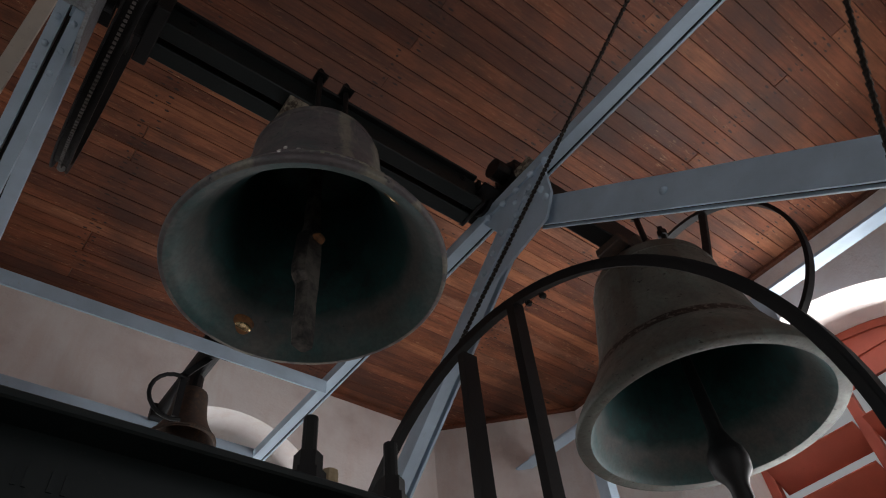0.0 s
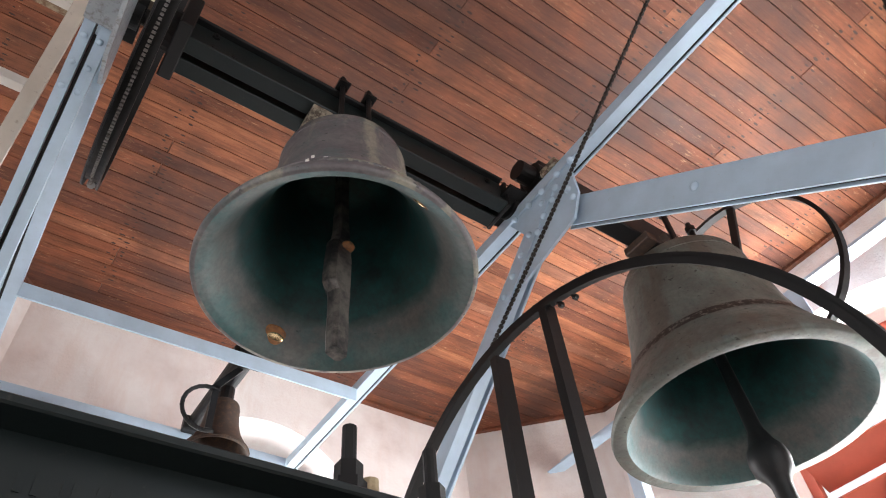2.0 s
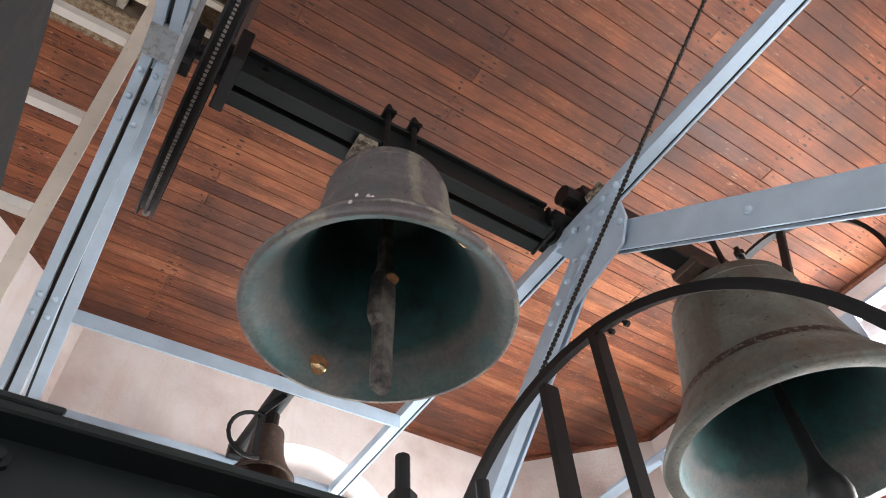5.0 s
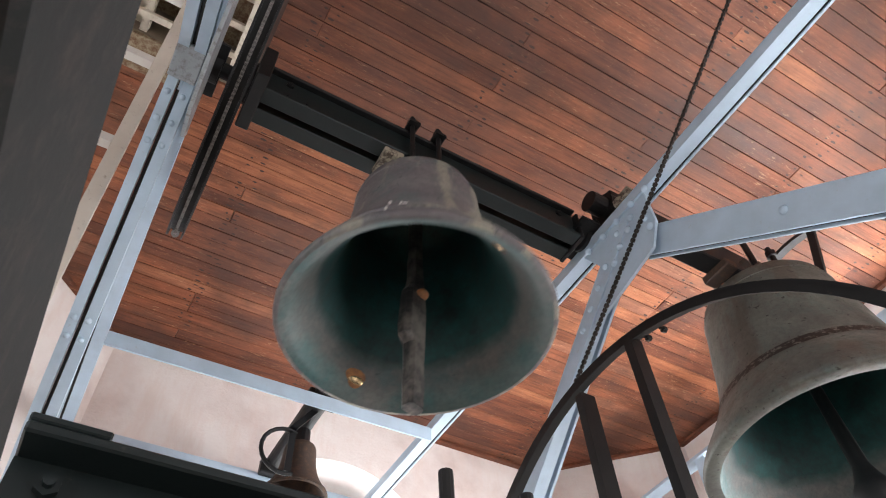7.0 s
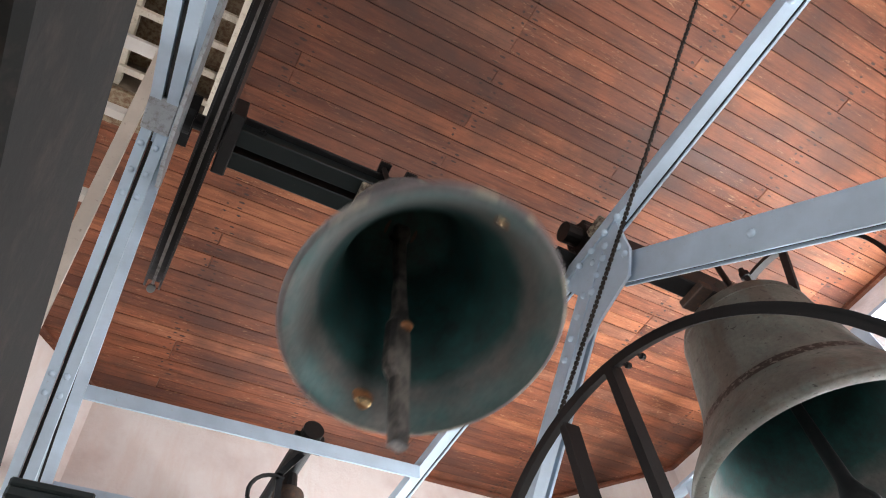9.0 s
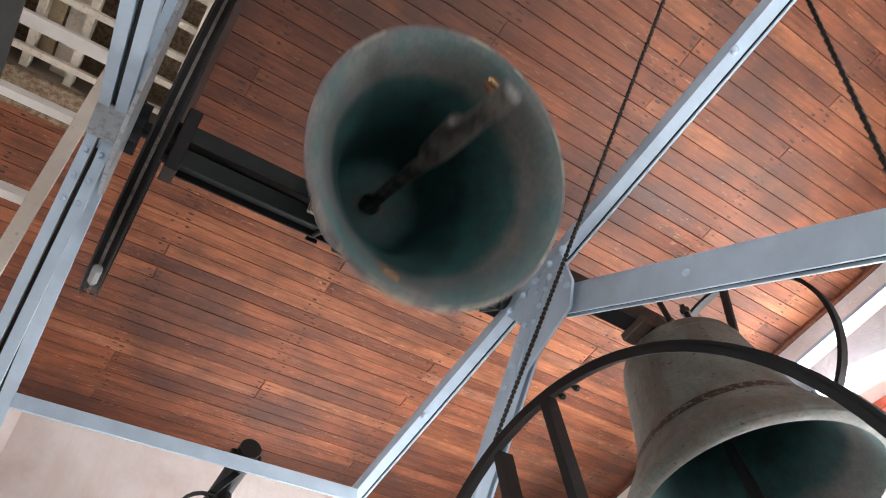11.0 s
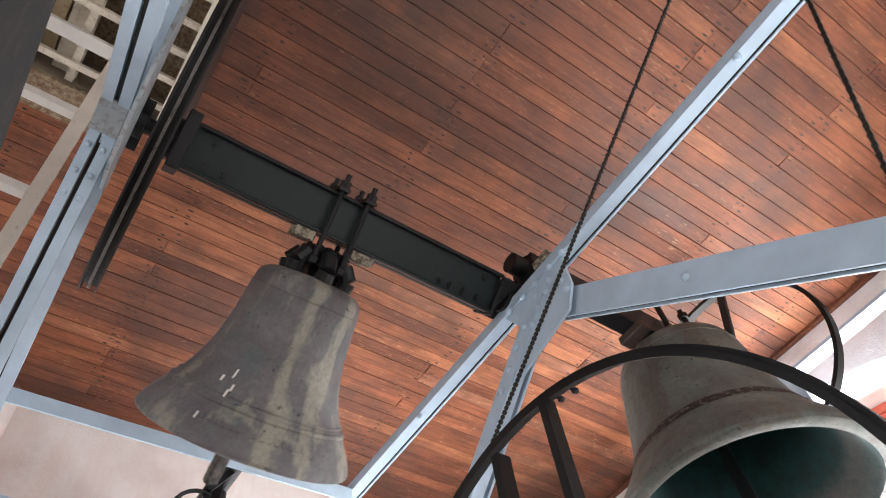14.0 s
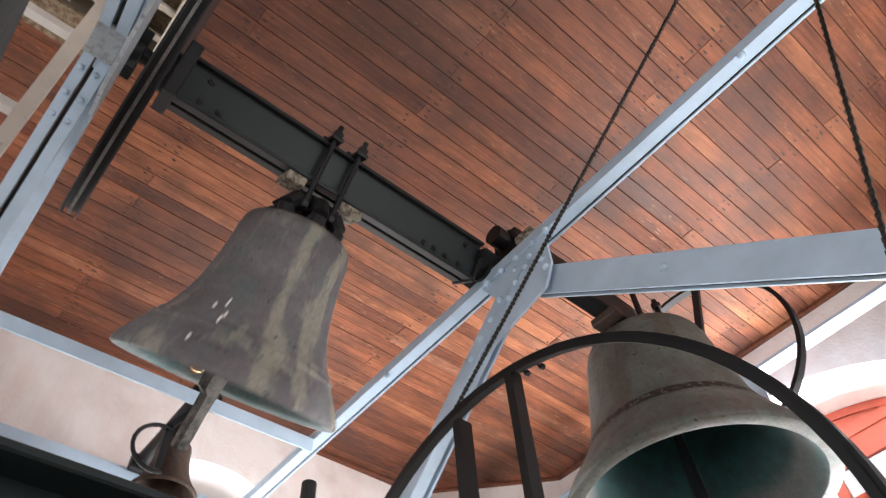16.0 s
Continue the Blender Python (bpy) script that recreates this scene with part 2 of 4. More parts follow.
def thing(name, loc, label, category, group=""):
    e = new(name)
    e.location = loc
    ROOT[e] = Vector(loc)
    return tagged(e, label, category, group)


def part(name, bm, material, parent, label="", smooth=False, kind=""):
    """One mesh object under a thing or a part; bm is in world space, the thing unturned."""
    root = ROOT[parent]
    bmesh.ops.translate(bm, verts=bm.verts[:], vec=-root)
    me = bpy.data.meshes.new(name)
    bm.to_mesh(me)
    bm.free()
    me.materials.append(material)
    if smooth:
        me.polygons.foreach_set("use_smooth", [True] * len(me.polygons))
    ob = new(name, me)
    ob.parent = parent
    ROOT[ob] = root
    return tagged(ob, label, kind=kind)


def structure(name, bm, material, label, category):
    me = bpy.data.meshes.new(name)
    bm.to_mesh(me)
    bm.free()
    me.materials.append(material)
    ob = new(name, me)
    ROOT[ob] = Vector((0, 0, 0))
    return tagged(ob, label, category, kind="structure")


def join(*bms):
    out = bms[0]
    for b in bms[1:]:
        me = bpy.data.meshes.new("joined")
        b.to_mesh(me)
        b.free()
        out.from_mesh(me)
        bpy.data.meshes.remove(me)
    return out


def box(lo, hi, bevel=0.0):
    bm = bmesh.new()
    c = [(a + b) / 2 for a, b in zip(lo, hi)]
    s = [abs(b - a) for a, b in zip(lo, hi)]
    bmesh.ops.create_cube(bm, size=1, matrix=Matrix.Translation(c) @ Matrix.Diagonal((*s, 1)))
    if bevel:
        bmesh.ops.bevel(bm, geom=bm.edges[:], offset=bevel, segments=1, affect="EDGES")
    return bm


def frame_of(a, b, up=(0, 0, 1)):
    a, b = Vector(a), Vector(b)
    z = (b - a).normalized()
    x = Vector(up).cross(z).normalized()
    y = z.cross(x)
    m = Matrix((x, y, z)).transposed().to_4x4()
    m.translation = a
    return m, (b - a).length


def prism(outline, a, b, up=(0, 0, 1)):
    """An outline (side, up) pushed from a to b."""
    m, length = frame_of(a, b, up)
    bm = bmesh.new()
    r0 = [bm.verts.new(m @ Vector((u, v, 0))) for u, v in outline]
    r1 = [bm.verts.new(m @ Vector((u, v, length))) for u, v in outline]
    n = len(outline)
    for i in range(n):
        bm.faces.new((r0[i], r0[(i + 1) % n], r1[(i + 1) % n], r1[i]))
    bm.faces.new(r0[::-1])
    bm.faces.new(r1)
    bmesh.ops.recalc_face_normals(bm, faces=bm.faces[:])
    return bm


def bar(a, b, w, h, up=(0, 0, 1)):
    return prism([(-w / 2, -h / 2), (w / 2, -h / 2), (w / 2, h / 2), (-w / 2, h / 2)], a, b, up)


def angle_iron(a, b, leg1, leg2, t=0.008, up=(0, 0, 1)):
    """An L-section with its corner on the line from a to b; leg1 sideways, leg2 upwards (signed)."""
    s1, s2 = (1 if leg1 > 0 else -1), (1 if leg2 > 0 else -1)
    o = [(0, 0), (leg1, 0), (leg1, s2 * t), (s1 * t, s2 * t), (s1 * t, leg2), (0, leg2)]
    return prism(o, a, b, up)


def rod(a, b, r, seg=10, r2=None):
    m, length = frame_of(a, b, (0, 0, 1) if abs((Vector(b) - Vector(a)).normalized().z) < 0.95 else (0, 1, 0))
    bm = bmesh.new()
    bmesh.ops.create_cone(bm, cap_ends=True, segments=seg, radius1=r, radius2=r if r2 is None else r2, depth=length, matrix=m @ Matrix.Translation((0, 0, length / 2)))
    return bm


def ring_x(x, y, z, prof, seg=72, a0=0.0, a1=360.0):
    """A profile (x offset, radius) swept round the x axis through (y, z)."""
    bm = bmesh.new()
    full = abs(a1 - a0) >= 360
    n = seg if full else seg + 1
    rows = []
    for i in range(n):
        a = radians(a0 + (a1 - a0) * i / seg)
        rows.append([bm.verts.new((x + u, y + r * math.cos(a), z + r * math.sin(a))) for u, r in prof])
    k = len(prof)
    for i in range(seg):
        p, q = rows[i], rows[(i + 1) % n]
        for j in range(k):
            bm.faces.new((p[j], q[j], q[(j + 1) % k], p[(j + 1) % k]))
    if not full:
        bm.faces.new(rows[0])
        bm.faces.new(rows[-1][::-1])
    bmesh.ops.recalc_face_normals(bm, faces=bm.faces[:])
    return bm


def lathe(prof, c, seg=96):
    """A profile (radius, z) turned round the upright through c."""
    bm = bmesh.new()
    rows = []
    for r, z in prof:
        if r < 1e-4:
            rows.append([bm.verts.new((c[0], c[1], c[2] + z))])
        else:
            rows.append([bm.verts.new((c[0] + r * math.cos(2 * math.pi * i / seg), c[1] + r * math.sin(2 * math.pi * i / seg), c[2] + z)) for i in range(seg)])
    for p, q in zip(rows, rows[1:]):
        for i in range(seg):
            j = (i + 1) % seg
            if len(p) == 1:
                bm.faces.new((p[0], q[i], q[j]))
            elif len(q) == 1:
                bm.faces.new((p[i], q[0], p[j]))
            else:
                bm.faces.new((p[i], q[i], q[j], p[j]))
    bmesh.ops.recalc_face_normals(bm, faces=bm.faces[:])
    return bm


def smooth_curve(pts, n):
    """Catmull-Rom through (r, z) points."""
    out = []
    p = [pts[0], *pts, pts[-1]]
    for i in range(len(pts) - 1):
        for k in range(n):
            t = k / n
            a, b, c, d = p[i], p[i + 1], p[i + 2], p[i + 3]
            out.append(tuple(0.5 * (2 * b[q] + (c[q] - a[q]) * t + (2 * a[q] - 5 * b[q] + 4 * c[q] - d[q]) * t * t + (3 * b[q] - a[q] - 3 * c[q] + d[q]) * t ** 3) for q in (0, 1)))
    return out + [pts[-1]]


def bolt_head(p, way, r=0.014, h=0.012):
    a = Vector(p)
    b = a + Vector(way).normalized() * h
    return join(rod(a, b, r * 1.25, 6), rod(b, b + Vector(way).normalized() * h * 0.8, r * 0.6, 8))

# ---- structure ----
OCT = [(X0 + CH, Y1), (X1 - CH, Y1), (X1, Y1 - CH), (X1, Y0 + CH), (X1 - CH, Y0), (X0 + CH, Y0), (X0, Y0 + CH), (X0, Y1 - CH)]


def span_x(y):
    """The octagon's extent in x at y."""
    c = max(0.0, y - (Y1 - CH), (Y0 + CH) - y)
    return X0 + c, X1 - c


HATCH = (-0.80, 0.0, -0.35, 1.62)


JOIST = -0.60


def build_ceiling():
    rng = random.Random(4)
    verts, faces = [], []
    pitch = PLANK
    first = Y0 - 0.0645
    rows = int((Y1 - first) / pitch) + 1

    def slab(a0, a1, b0, b1, y0, y1, z):
        """A board from x a0..a1 at y0 to b0..b1 at y1, with eased lower edges."""
        e = 0.002
        i = len(verts)
        verts.extend([(a0 + e, y0 + e, z), (a1 - e, y0 + e, z), (b1 - e, y1 - e, z), (b0 + e, y1 - e, z),
                      (a0, y0, z + e), (a1, y0, z + e), (b1, y1, z + e), (b0, y1, z + e),
                      (a0, y0, z + 0.02), (a1, y0, z + 0.02), (b1, y1, z + 0.02), (b0, y1, z + 0.02)])
        faces.append((i + 3, i + 2, i + 1, i))
        for o in (0, 4):
            for k in range(4):
                p, q = i + o + k, i + o + (k + 1) % 4
                faces.append((p, q, q + 4, p + 4))

    for r in range(rows):
        y0, y1 = first + r * pitch + 0.0013, min(first + (r + 1) * pitch - 0.0013, Y1)
        (l0, r0), (l1, r1) = span_x(y0), span_x(y1)
        cuts, k = [], rng.randrange(1, 5)
        while JOIST + 0.81 * k < min(r0, r1) - 0.25:
            if JOIST + 0.81 * k > max(l0, l1) + 0.25:
                cuts.append(JOIST + 0.81 * k)
            k += rng.randrange(2, 5)
        edges = [(l0, l1), *[(c, c) for c in cuts], (r0, r1)]
        for (a0, b0), (a1, b1) in zip(edges, edges[1:]):
            z = ZC + rng.uniform(-0.002, 0.003)
            pieces = [(a0 + 0.0012, a1 - 0.0012, b0 + 0.0012, b1 - 0.0012)]
            if y1 > HATCH[2] and y0 < HATCH[3]:
                pieces = []
                if a0 < HATCH[0]:
                    pieces.append((a0, min(a1, HATCH[0]), b0, min(b1, HATCH[0])))
                if a1 > HATCH[1]:
                    pieces.append((max(a0, HATCH[1]), a1, max(b0, HATCH[1]), b1))
            for p in pieces:
                slab(*p, y0, y1, z)
    me = bpy.data.meshes.new("ceiling")
    me.from_pydata(verts, [], faces)
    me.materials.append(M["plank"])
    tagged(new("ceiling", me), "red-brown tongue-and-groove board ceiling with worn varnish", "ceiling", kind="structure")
    # nail heads and the dark stains round them
    verts, faces = [], []
    for r in range(rows):
        yc = first + (r + 0.5) * pitch
        lo, hi = span_x(yc)
        x = JOIST
        while x < hi - 0.05:
            for dx, dy in ((-0.028, -0.018), (-0.028, 0.02), (0.03, -0.016), (0.03, 0.019)):
                if x > lo + 0.05 and rng.random() < 0.7 and not (HATCH[0] < x < HATCH[1] + 0.03 and HATCH[2] < yc < HATCH[3]):
                    px, py = x + dx + rng.uniform(-0.015, 0.015), yc + dy + rng.uniform(-0.006, 0.006)
                    lx, ly = rng.uniform(0.006, 0.019), rng.uniform(0.003, 0.0066)
                    i = len(verts)
                    verts.extend([(px + lx * math.cos(q * math.pi / 4), py + ly * math.sin(q * math.pi / 4), ZC - 0.0034) for q in range(8)])
                    faces.append(tuple(range(i + 7, i - 1, -1)))
            x += 0.81
    me = bpy.data.meshes.new("ceiling_nails")
    me.from_pydata(verts, [], faces)
    me.materials.append(M["nail"])
    tagged(new("ceiling_nails", me), "dark nail heads with rust stains in the boards", "nails", kind="stuff")
    # the deck above it, open at the hatch
    h = HATCH
    bm = join(box((X0 - 0.3, h[3], ZC + 0.024), (X1 + 0.3, Y1 + 0.3, ZC + 0.06)), box((X0 - 0.3, Y0 - 0.3, ZC + 0.024), (X1 + 0.3, h[2], ZC + 0.06)),
              box((X0 - 0.3, h[2], ZC + 0.024), (h[0], h[3], ZC + 0.06)), box((h[1], h[2], ZC + 0.024), (X1 + 0.3, h[3], ZC + 0.06)))
    structure("ceiling_deck", bm, M["floor"], "rough boards laid over the ceiling", "deck")


def wall_panel(p0, p1, z0, z1, thick, opening=None):
    """An upright wall from p0 to p1; opening: (middle, half width, sill, spring height, rise) of a segmental arch."""
    p0, p1 = Vector((*p0, 0)), Vector((*p1, 0))
    d = (p1 - p0).normalized()
    length = (p1 - p0).length
    out = Vector((-d.y, d.x, 0))
    bm = bmesh.new()
    cache = {}

    def v(s, z):
        k = (round(s, 4), round(z, 4))
        if k not in cache:
            cache[k] = bm.verts.new(p0 + d * s + Vector((0, 0, z)))
        return cache[k]

    def quad(*pts):
        bm.faces.new([v(*p) for p in pts])

    if not opening:
        quad((0, z0), (length, z0), (length, z1), (0, z1))
    else:
        c, w, sill, spring, rise = opening
        rad = (w * w + rise * rise) / (2 * rise)
        n = 20
        arch = []
        for i in range(n + 1):
            s = -w + 2 * w * i / n
            arch.append((c + s, spring + rise - rad + math.sqrt(max(0, rad * rad - s * s))))
        quad((0, z0), (c - w, z0), (c - w, sill), (0, sill))
        quad((c - w, z0), (c + w, z0), (c + w, sill), (c - w, sill))
        quad((c + w, z0), (length, z0), (length, sill), (c + w, sill))
        quad((0, sill), (c - w, sill), (c - w, arch[0][1]), (0, arch[0][1]))
        quad((c + w, sill), (length, sill), (length, arch[0][1]), (c + w, arch[0][1]))
        quad((0, arch[0][1]), (c - w, arch[0][1]), (c - w, z1), (0, z1))
        quad((c + w, arch[0][1]), (length, arch[0][1]), (length, z1), (c + w, z1))
        for a, b in zip(arch, arch[1:]):
            quad(a, b, (b[0], z1), (a[0], z1))
    ret = bmesh.ops.extrude_face_region(bm, geom=bm.faces[:])
    vs = [g for g in ret["geom"] if isinstance(g, bmesh.types.BMVert)]
    bmesh.ops.translate(bm, verts=vs, vec=out * thick)
    bmesh.ops.recalc_face_normals(bm, faces=bm.faces[:])
    return bm


# openings: middle along the wall, half width, sill, spring height, rise
WIN_FAR = (1.42, 0.70, 1.5, 3.53, 0.69)
WIN_RIGHT = (1.63, 0.68, 1.5, 4.05, 0.19)
# the next two openings are out of view, added for the fill lamps
WIN_NEAR = (1.5, 0.7, 1.2, 3.5, 0.4)
WIN_LEFT = (1.7, 0.6, 1.2, 3.5, 0.4)


def build_room():
    names = ["wall_north", "wall_north_east", "wall_east", "wall_south_east", "wall_south", "wall_south_west", "wall_west", "wall_north_west"]
    for i, name in enumerate(names):
        p, q = OCT[i], OCT[(i + 1) % 8]
        o = {"wall_north": (WIN_FAR[0] - OCT[0][0], *WIN_FAR[1:]), "wall_east": WIN_RIGHT, "wall_south": WIN_NEAR, "wall_west": WIN_LEFT}.get(name)
        bm = wall_panel(p, q, 0, ZC, 0.55, o)
        structure(name, bm, M["wall"], "stained pinkish-white lime plaster wall", "wall")
    bm = bmesh.new()
    bm.faces.new([bm.verts.new((x, y, 0.0)) for x, y in OCT[::-1]])
    ret = bmesh.ops.extrude_face_region(bm, geom=bm.faces[:])
    bmesh.ops.translate(bm, verts=[g for g in ret["geom"] if isinstance(g, bmesh.types.BMVert)], vec=(0, 0, -0.15))
    bmesh.ops.recalc_face_normals(bm, faces=bm.faces[:])
    structure("floor", bm, M["floor"], "dusty wooden floor boards", "floor")
    # timber bead where the ceiling meets the walls
    for i in range(8):
        p, q = Vector((*OCT[i], ZC - 0.012)), Vector((*OCT[(i + 1) % 8], ZC - 0.012))
        n = Vector((-(q - p).y, (q - p).x, 0)).normalized() * -0.018
        structure("trim", bar(p + n, q + n, 0.034, 0.02), M["plank"], "dark-stained wooden bead along the ceiling edge", "trim")


def arched_shutter(name, at, along, out, opening, label):
    """A louvred shutter standing in a wall opening: frame, mullion and slats."""
    c, w, sill, spring, rise = opening
    a, o = Vector(along), Vector(out)
    base = Vector(at)

    def P(s, z, k=0.0):
        return base + a * s + o * k + Vector((0, 0, z))

    t = thing(name, P(0, sill), label, "shutter")
    for s in (-w + 0.03, 0.0, w - 0.03):
        part("stile", bar(P(s, sill), P(s, spring + (0.75 * rise if s == 0 else 0.0)), 0.06, 0.05, o), M["red"], t)
    part("rail", bar(P(-w, sill + 0.03), P(w, sill + 0.03), 0.05, 0.06), M["red"], t)
    part("rail", bar(P(-w, spring + 0.02), P(w, spring + 0.02), 0.05, 0.07), M["red"], t)
    rad = (w * w + rise * rise) / (2 * rise)
    zc = spring + rise - rad
    a_max = math.asin(w / rad)
    pts = [(rad - 0.03, -a_max + 2 * a_max * i / 16) for i in range(17)]
    for (r, p), (r2, q) in zip(pts, pts[1:]):
        A, B = P(r * math.sin(p), zc + r * math.cos(p)), P(r2 * math.sin(q), zc + r2 * math.cos(q))
        if A.z > spring + 0.05 or B.z > spring + 0.05:
            part("arch_rail", bar(A, B, 0.05, 0.06, o), M["red"], t)
    # solid red head board that fills the arch
    bm = bmesh.new()
    low = spring - 0.16
    rim = [P(rad * math.sin(p) * 0.985, zc + rad * math.cos(p) - 0.01, 0.012) for _, p in pts]
    f = bm.faces.new([bm.verts.new(v) for v in [P(-w * 0.985, low, 0.012), *rim, P(w * 0.985, low, 0.012)]])
    ret = bmesh.ops.extrude_face_region(bm, geom=[f])
    bmesh.ops.translate(bm, verts=[g for g in ret["geom"] if isinstance(g, bmesh.types.BMVert)], vec=o * -0.03)
    bmesh.ops.recalc_face_normals(bm, faces=bm.faces[:])
    part("head_board", bm, M["red"], t)
    z = sill + 0.12
    while z < low - 0.05:
        for s0, s1 in ((-w + 0.06, -0.03), (0.03, w - 0.06)):
            m = bar(P(s0, z), P(s1, z), 0.014, 0.20, (o * 0.75 + Vector((0, 0, 0.66))).normalized())
            part("slat", m, M["red"], t)
        z += 0.25
    return t


# ---- steel frame ----


def double_angle(a, b, side=1, leg=0.066, gap=0.012, t=0.008):
    """Two angle irons side by side with a slot between them; corner edge on a-b."""
    m, _ = frame_of(a, b)
    sx = (m.to_3x3() @ Vector((1, 0, 0))) * side
    off = sx * (leg + gap)
    return angle_iron(a, b, side * leg, leg, t), angle_iron(Vector(a) + off, Vector(b) + off, side * leg * 0.18, leg, t)


def brace(name, a, b, width, depth, parent, mat_=None):
    """A slanted pair of channels in an upright plane, broad face towards -x."""
    a, b = Vector(a), Vector(b)
    w = width / 2
    o = [(0, -w), (depth, -w), (depth, -w + 0.007), (0.007, -w + 0.007), (0.007, w - 0.007), (depth, w - 0.007), (depth, w), (0, w)]
    m, _ = frame_of(a, b)
    if (m.to_3x3() @ Vector((1, 0, 0))).x < 0:
        o = [(-u, v) for u, v in o]
    return part(name, prism(o, a, b), mat_ or M["steel"], parent)


def build_frame():
    t = thing("steel_bell_frame", (0.7, 1.2, 0.0), "pale blue-grey painted riveted angle-iron bell frame", "bell frame")
    ZF = 3.77
    # long chords along y
    for name, bm in zip(("chord", "chord_outer"), double_angle((1.44, Y0 + 0.02, ZF), (1.44, Y1 - 0.02, ZF), -1, 0.05)):
        part("chord", bm, M["steel"], t)
    for bm in double_angle((-0.103, Y0 + 0.02, ZF), (-0.103, Y1 - 0.02, ZF), 1, 0.05):
        part("chord", bm, M["steel"], t)
    # black strips stand in for the shade inside the chords' slots
    part("slot_shade_strip", box((1.4905, Y0 + 0.03, ZF + 0.006), (1.5015, Y1 - 0.03, ZF + 0.03)), M["black"], t)
    part("slot_shade_strip", box((-0.1645, Y0 + 0.03, ZF + 0.006), (-0.1535, Y1 - 0.03, ZF + 0.03)), M["black"], t)
    # cross beams
    part("cross_beam", angle_iron((-0.10, 2.522, ZF + 0.006), (1.44, 2.49, ZF + 0.006), 0.085, -0.075), M["steel"], t)
    part("cross_beam", angle_iron((-0.10, 3.27, ZF - 0.03), (1.43, 3.27, ZF - 0.03), 0.085, 0.07), M["steel"], t)
    part("cross_beam", angle_iron((-0.10, -1.0, ZF + 0.012), (1.43, -1.0, ZF + 0.012), 0.085, -0.065), M["steel"], t)
    # slanted braces of the trestles
    d = (Vector((1.49, 0.087, 2.867)) - Vector((1.49, 0.917, 3.555))).normalized()
    p = Vector((1.49, 0.975, 3.595))
    n = Vector((0, -d.z, d.y))
    part("brace", bar(p, p + d * 1.45, 0.008, 0.115), M["steel"], t)
    part("brace", bar(p - n * 0.061 + Vector((0.014, 0, 0)), p - n * 0.061 + Vector((0.014, 0, 0)) + d * 1.45, 0.036, 0.007), M["steel"], t)
    # black strip painted in for the dark gap between the two plates
    part("slot_shade_strip", bar(p + n * 0.050 + Vector((0.0095, 0, 0)), p + n * 0.050 + Vector((0.0095, 0, 0)) + d * 1.45, 0.0105, 0.008), M["black"], t)
    part("brace", bar(p + n * 0.006 + Vector((0.019, 0, 0)), p + n * 0.006 + Vector((0.019, 0, 0)) + d * 1.45, 0.008, 0.115), M["steel"], t)
    brace("brace", (1.443, 1.02, 3.74), (1.443, 2.9, 2.12), 0.075, 0.05, t)
    part("brace", bar((1.515, 1.02, 3.74), (1.515, 2.9, 2.12), 0.01, 0.075), M["steel"], t)
    # left truss: double flats with a slot between them, one running away, one coming near
    for a, b in (((1.26, 3.80), (3.2, 2.735)), ((1.15, 3.775), (-0.5, 2.62))):
        # the middle strip is black to give the slot its shade
        for x, w, mt in ((-0.172, 0.010, "black"), (-0.146, 0.036, "steel"), (-0.197, 0.034, "steel")):
            low = 0.012 if mt == "black" else 0.0
            part("slot_shade_strip" if mt == "black" else "brace", bar((x, a[0], a[1] + low), (x, b[0], b[1] + low), w, 0.03 if mt == "black" else 0.045), M[mt], t)
    part("splice_plate", box((-0.216, 1.12, 3.735), (-0.126, 1.25, 3.752), 0.003), M["galv"], t)
    for y, z in ((1.31, 3.744), (1.39, 3.700), (1.46, 3.662), (2.02, 3.354), (2.08, 3.321)):
        for x in (-0.197, -0.150):
            bm = bmesh.new()
            bmesh.ops.create_uvsphere(bm, u_segments=10, v_segments=6, radius=0.011, matrix=Matrix.Translation((x, y, z)))
            part("rivet", bm, M["steel"], t, smooth=True)
    # gusset plates with rivets
    for x, y0 in ((1.4495, 0.95), (-0.111, 1.05)):
        bm = bmesh.new()
        out = [(y0 - 0.06, 3.79), (y0 + 0.30, 3.79), (y0 + 0.30, 3.77), (y0 + 0.22, 3.62), (y0 + 0.36, 3.425), (y0 - 0.005, 3.505), (y0 - 0.058, 3.60)]
        if x < 0:
            out = [(y0 - 0.5, 3.79), (y0 + 0.42, 3.79), (y0 + 0.36, 3.68), (y0 + 0.16, 3.54), (y0 - 0.05, 3.50), (y0 - 0.5, 3.62)]
        f = bm.faces.new([bm.verts.new((x, y, z)) for y, z in out])
        ret = bmesh.ops.extrude_face_region(bm, geom=[f])
        bmesh.ops.translate(bm, verts=[g for g in ret["geom"] if isinstance(g, bmesh.types.BMVert)], vec=(0.012, 0, 0))
        bmesh.ops.recalc_face_normals(bm, faces=bm.faces[:])
        g = part("gusset_plate", bm, M["steel"] if x > 0 else M["galv"], t)
        for y, z in () if x < 0 else ((y0 - 0.08, 3.765), (y0 + 0.0, 3.765), (y0 + 0.09, 3.76), (y0 + 0.17, 3.76), (y0 + 0.26, 3.765), (y0 - 0.03, 3.595), (y0 - 0.02, 3.65), (y0 + 0.06, 3.68), (y0 + 0.12, 3.645), (y0 + 0.17, 3.60), (y0 + 0.03, 3.72), (y0 + 0.11, 3.71)):
            bm = bmesh.new()
            bmesh.ops.create_uvsphere(bm, u_segments=10, v_segments=6, radius=0.015, matrix=Matrix.Translation((1.438 if z > 3.755 else x - 0.002, y, z)))
            part("rivet", bm, M["steel"], g, smooth=True)
    for k in range(4):
        y, z = 1.16 + k * 0.065, 3.62 - k * 0.056
        bm = bmesh.new()
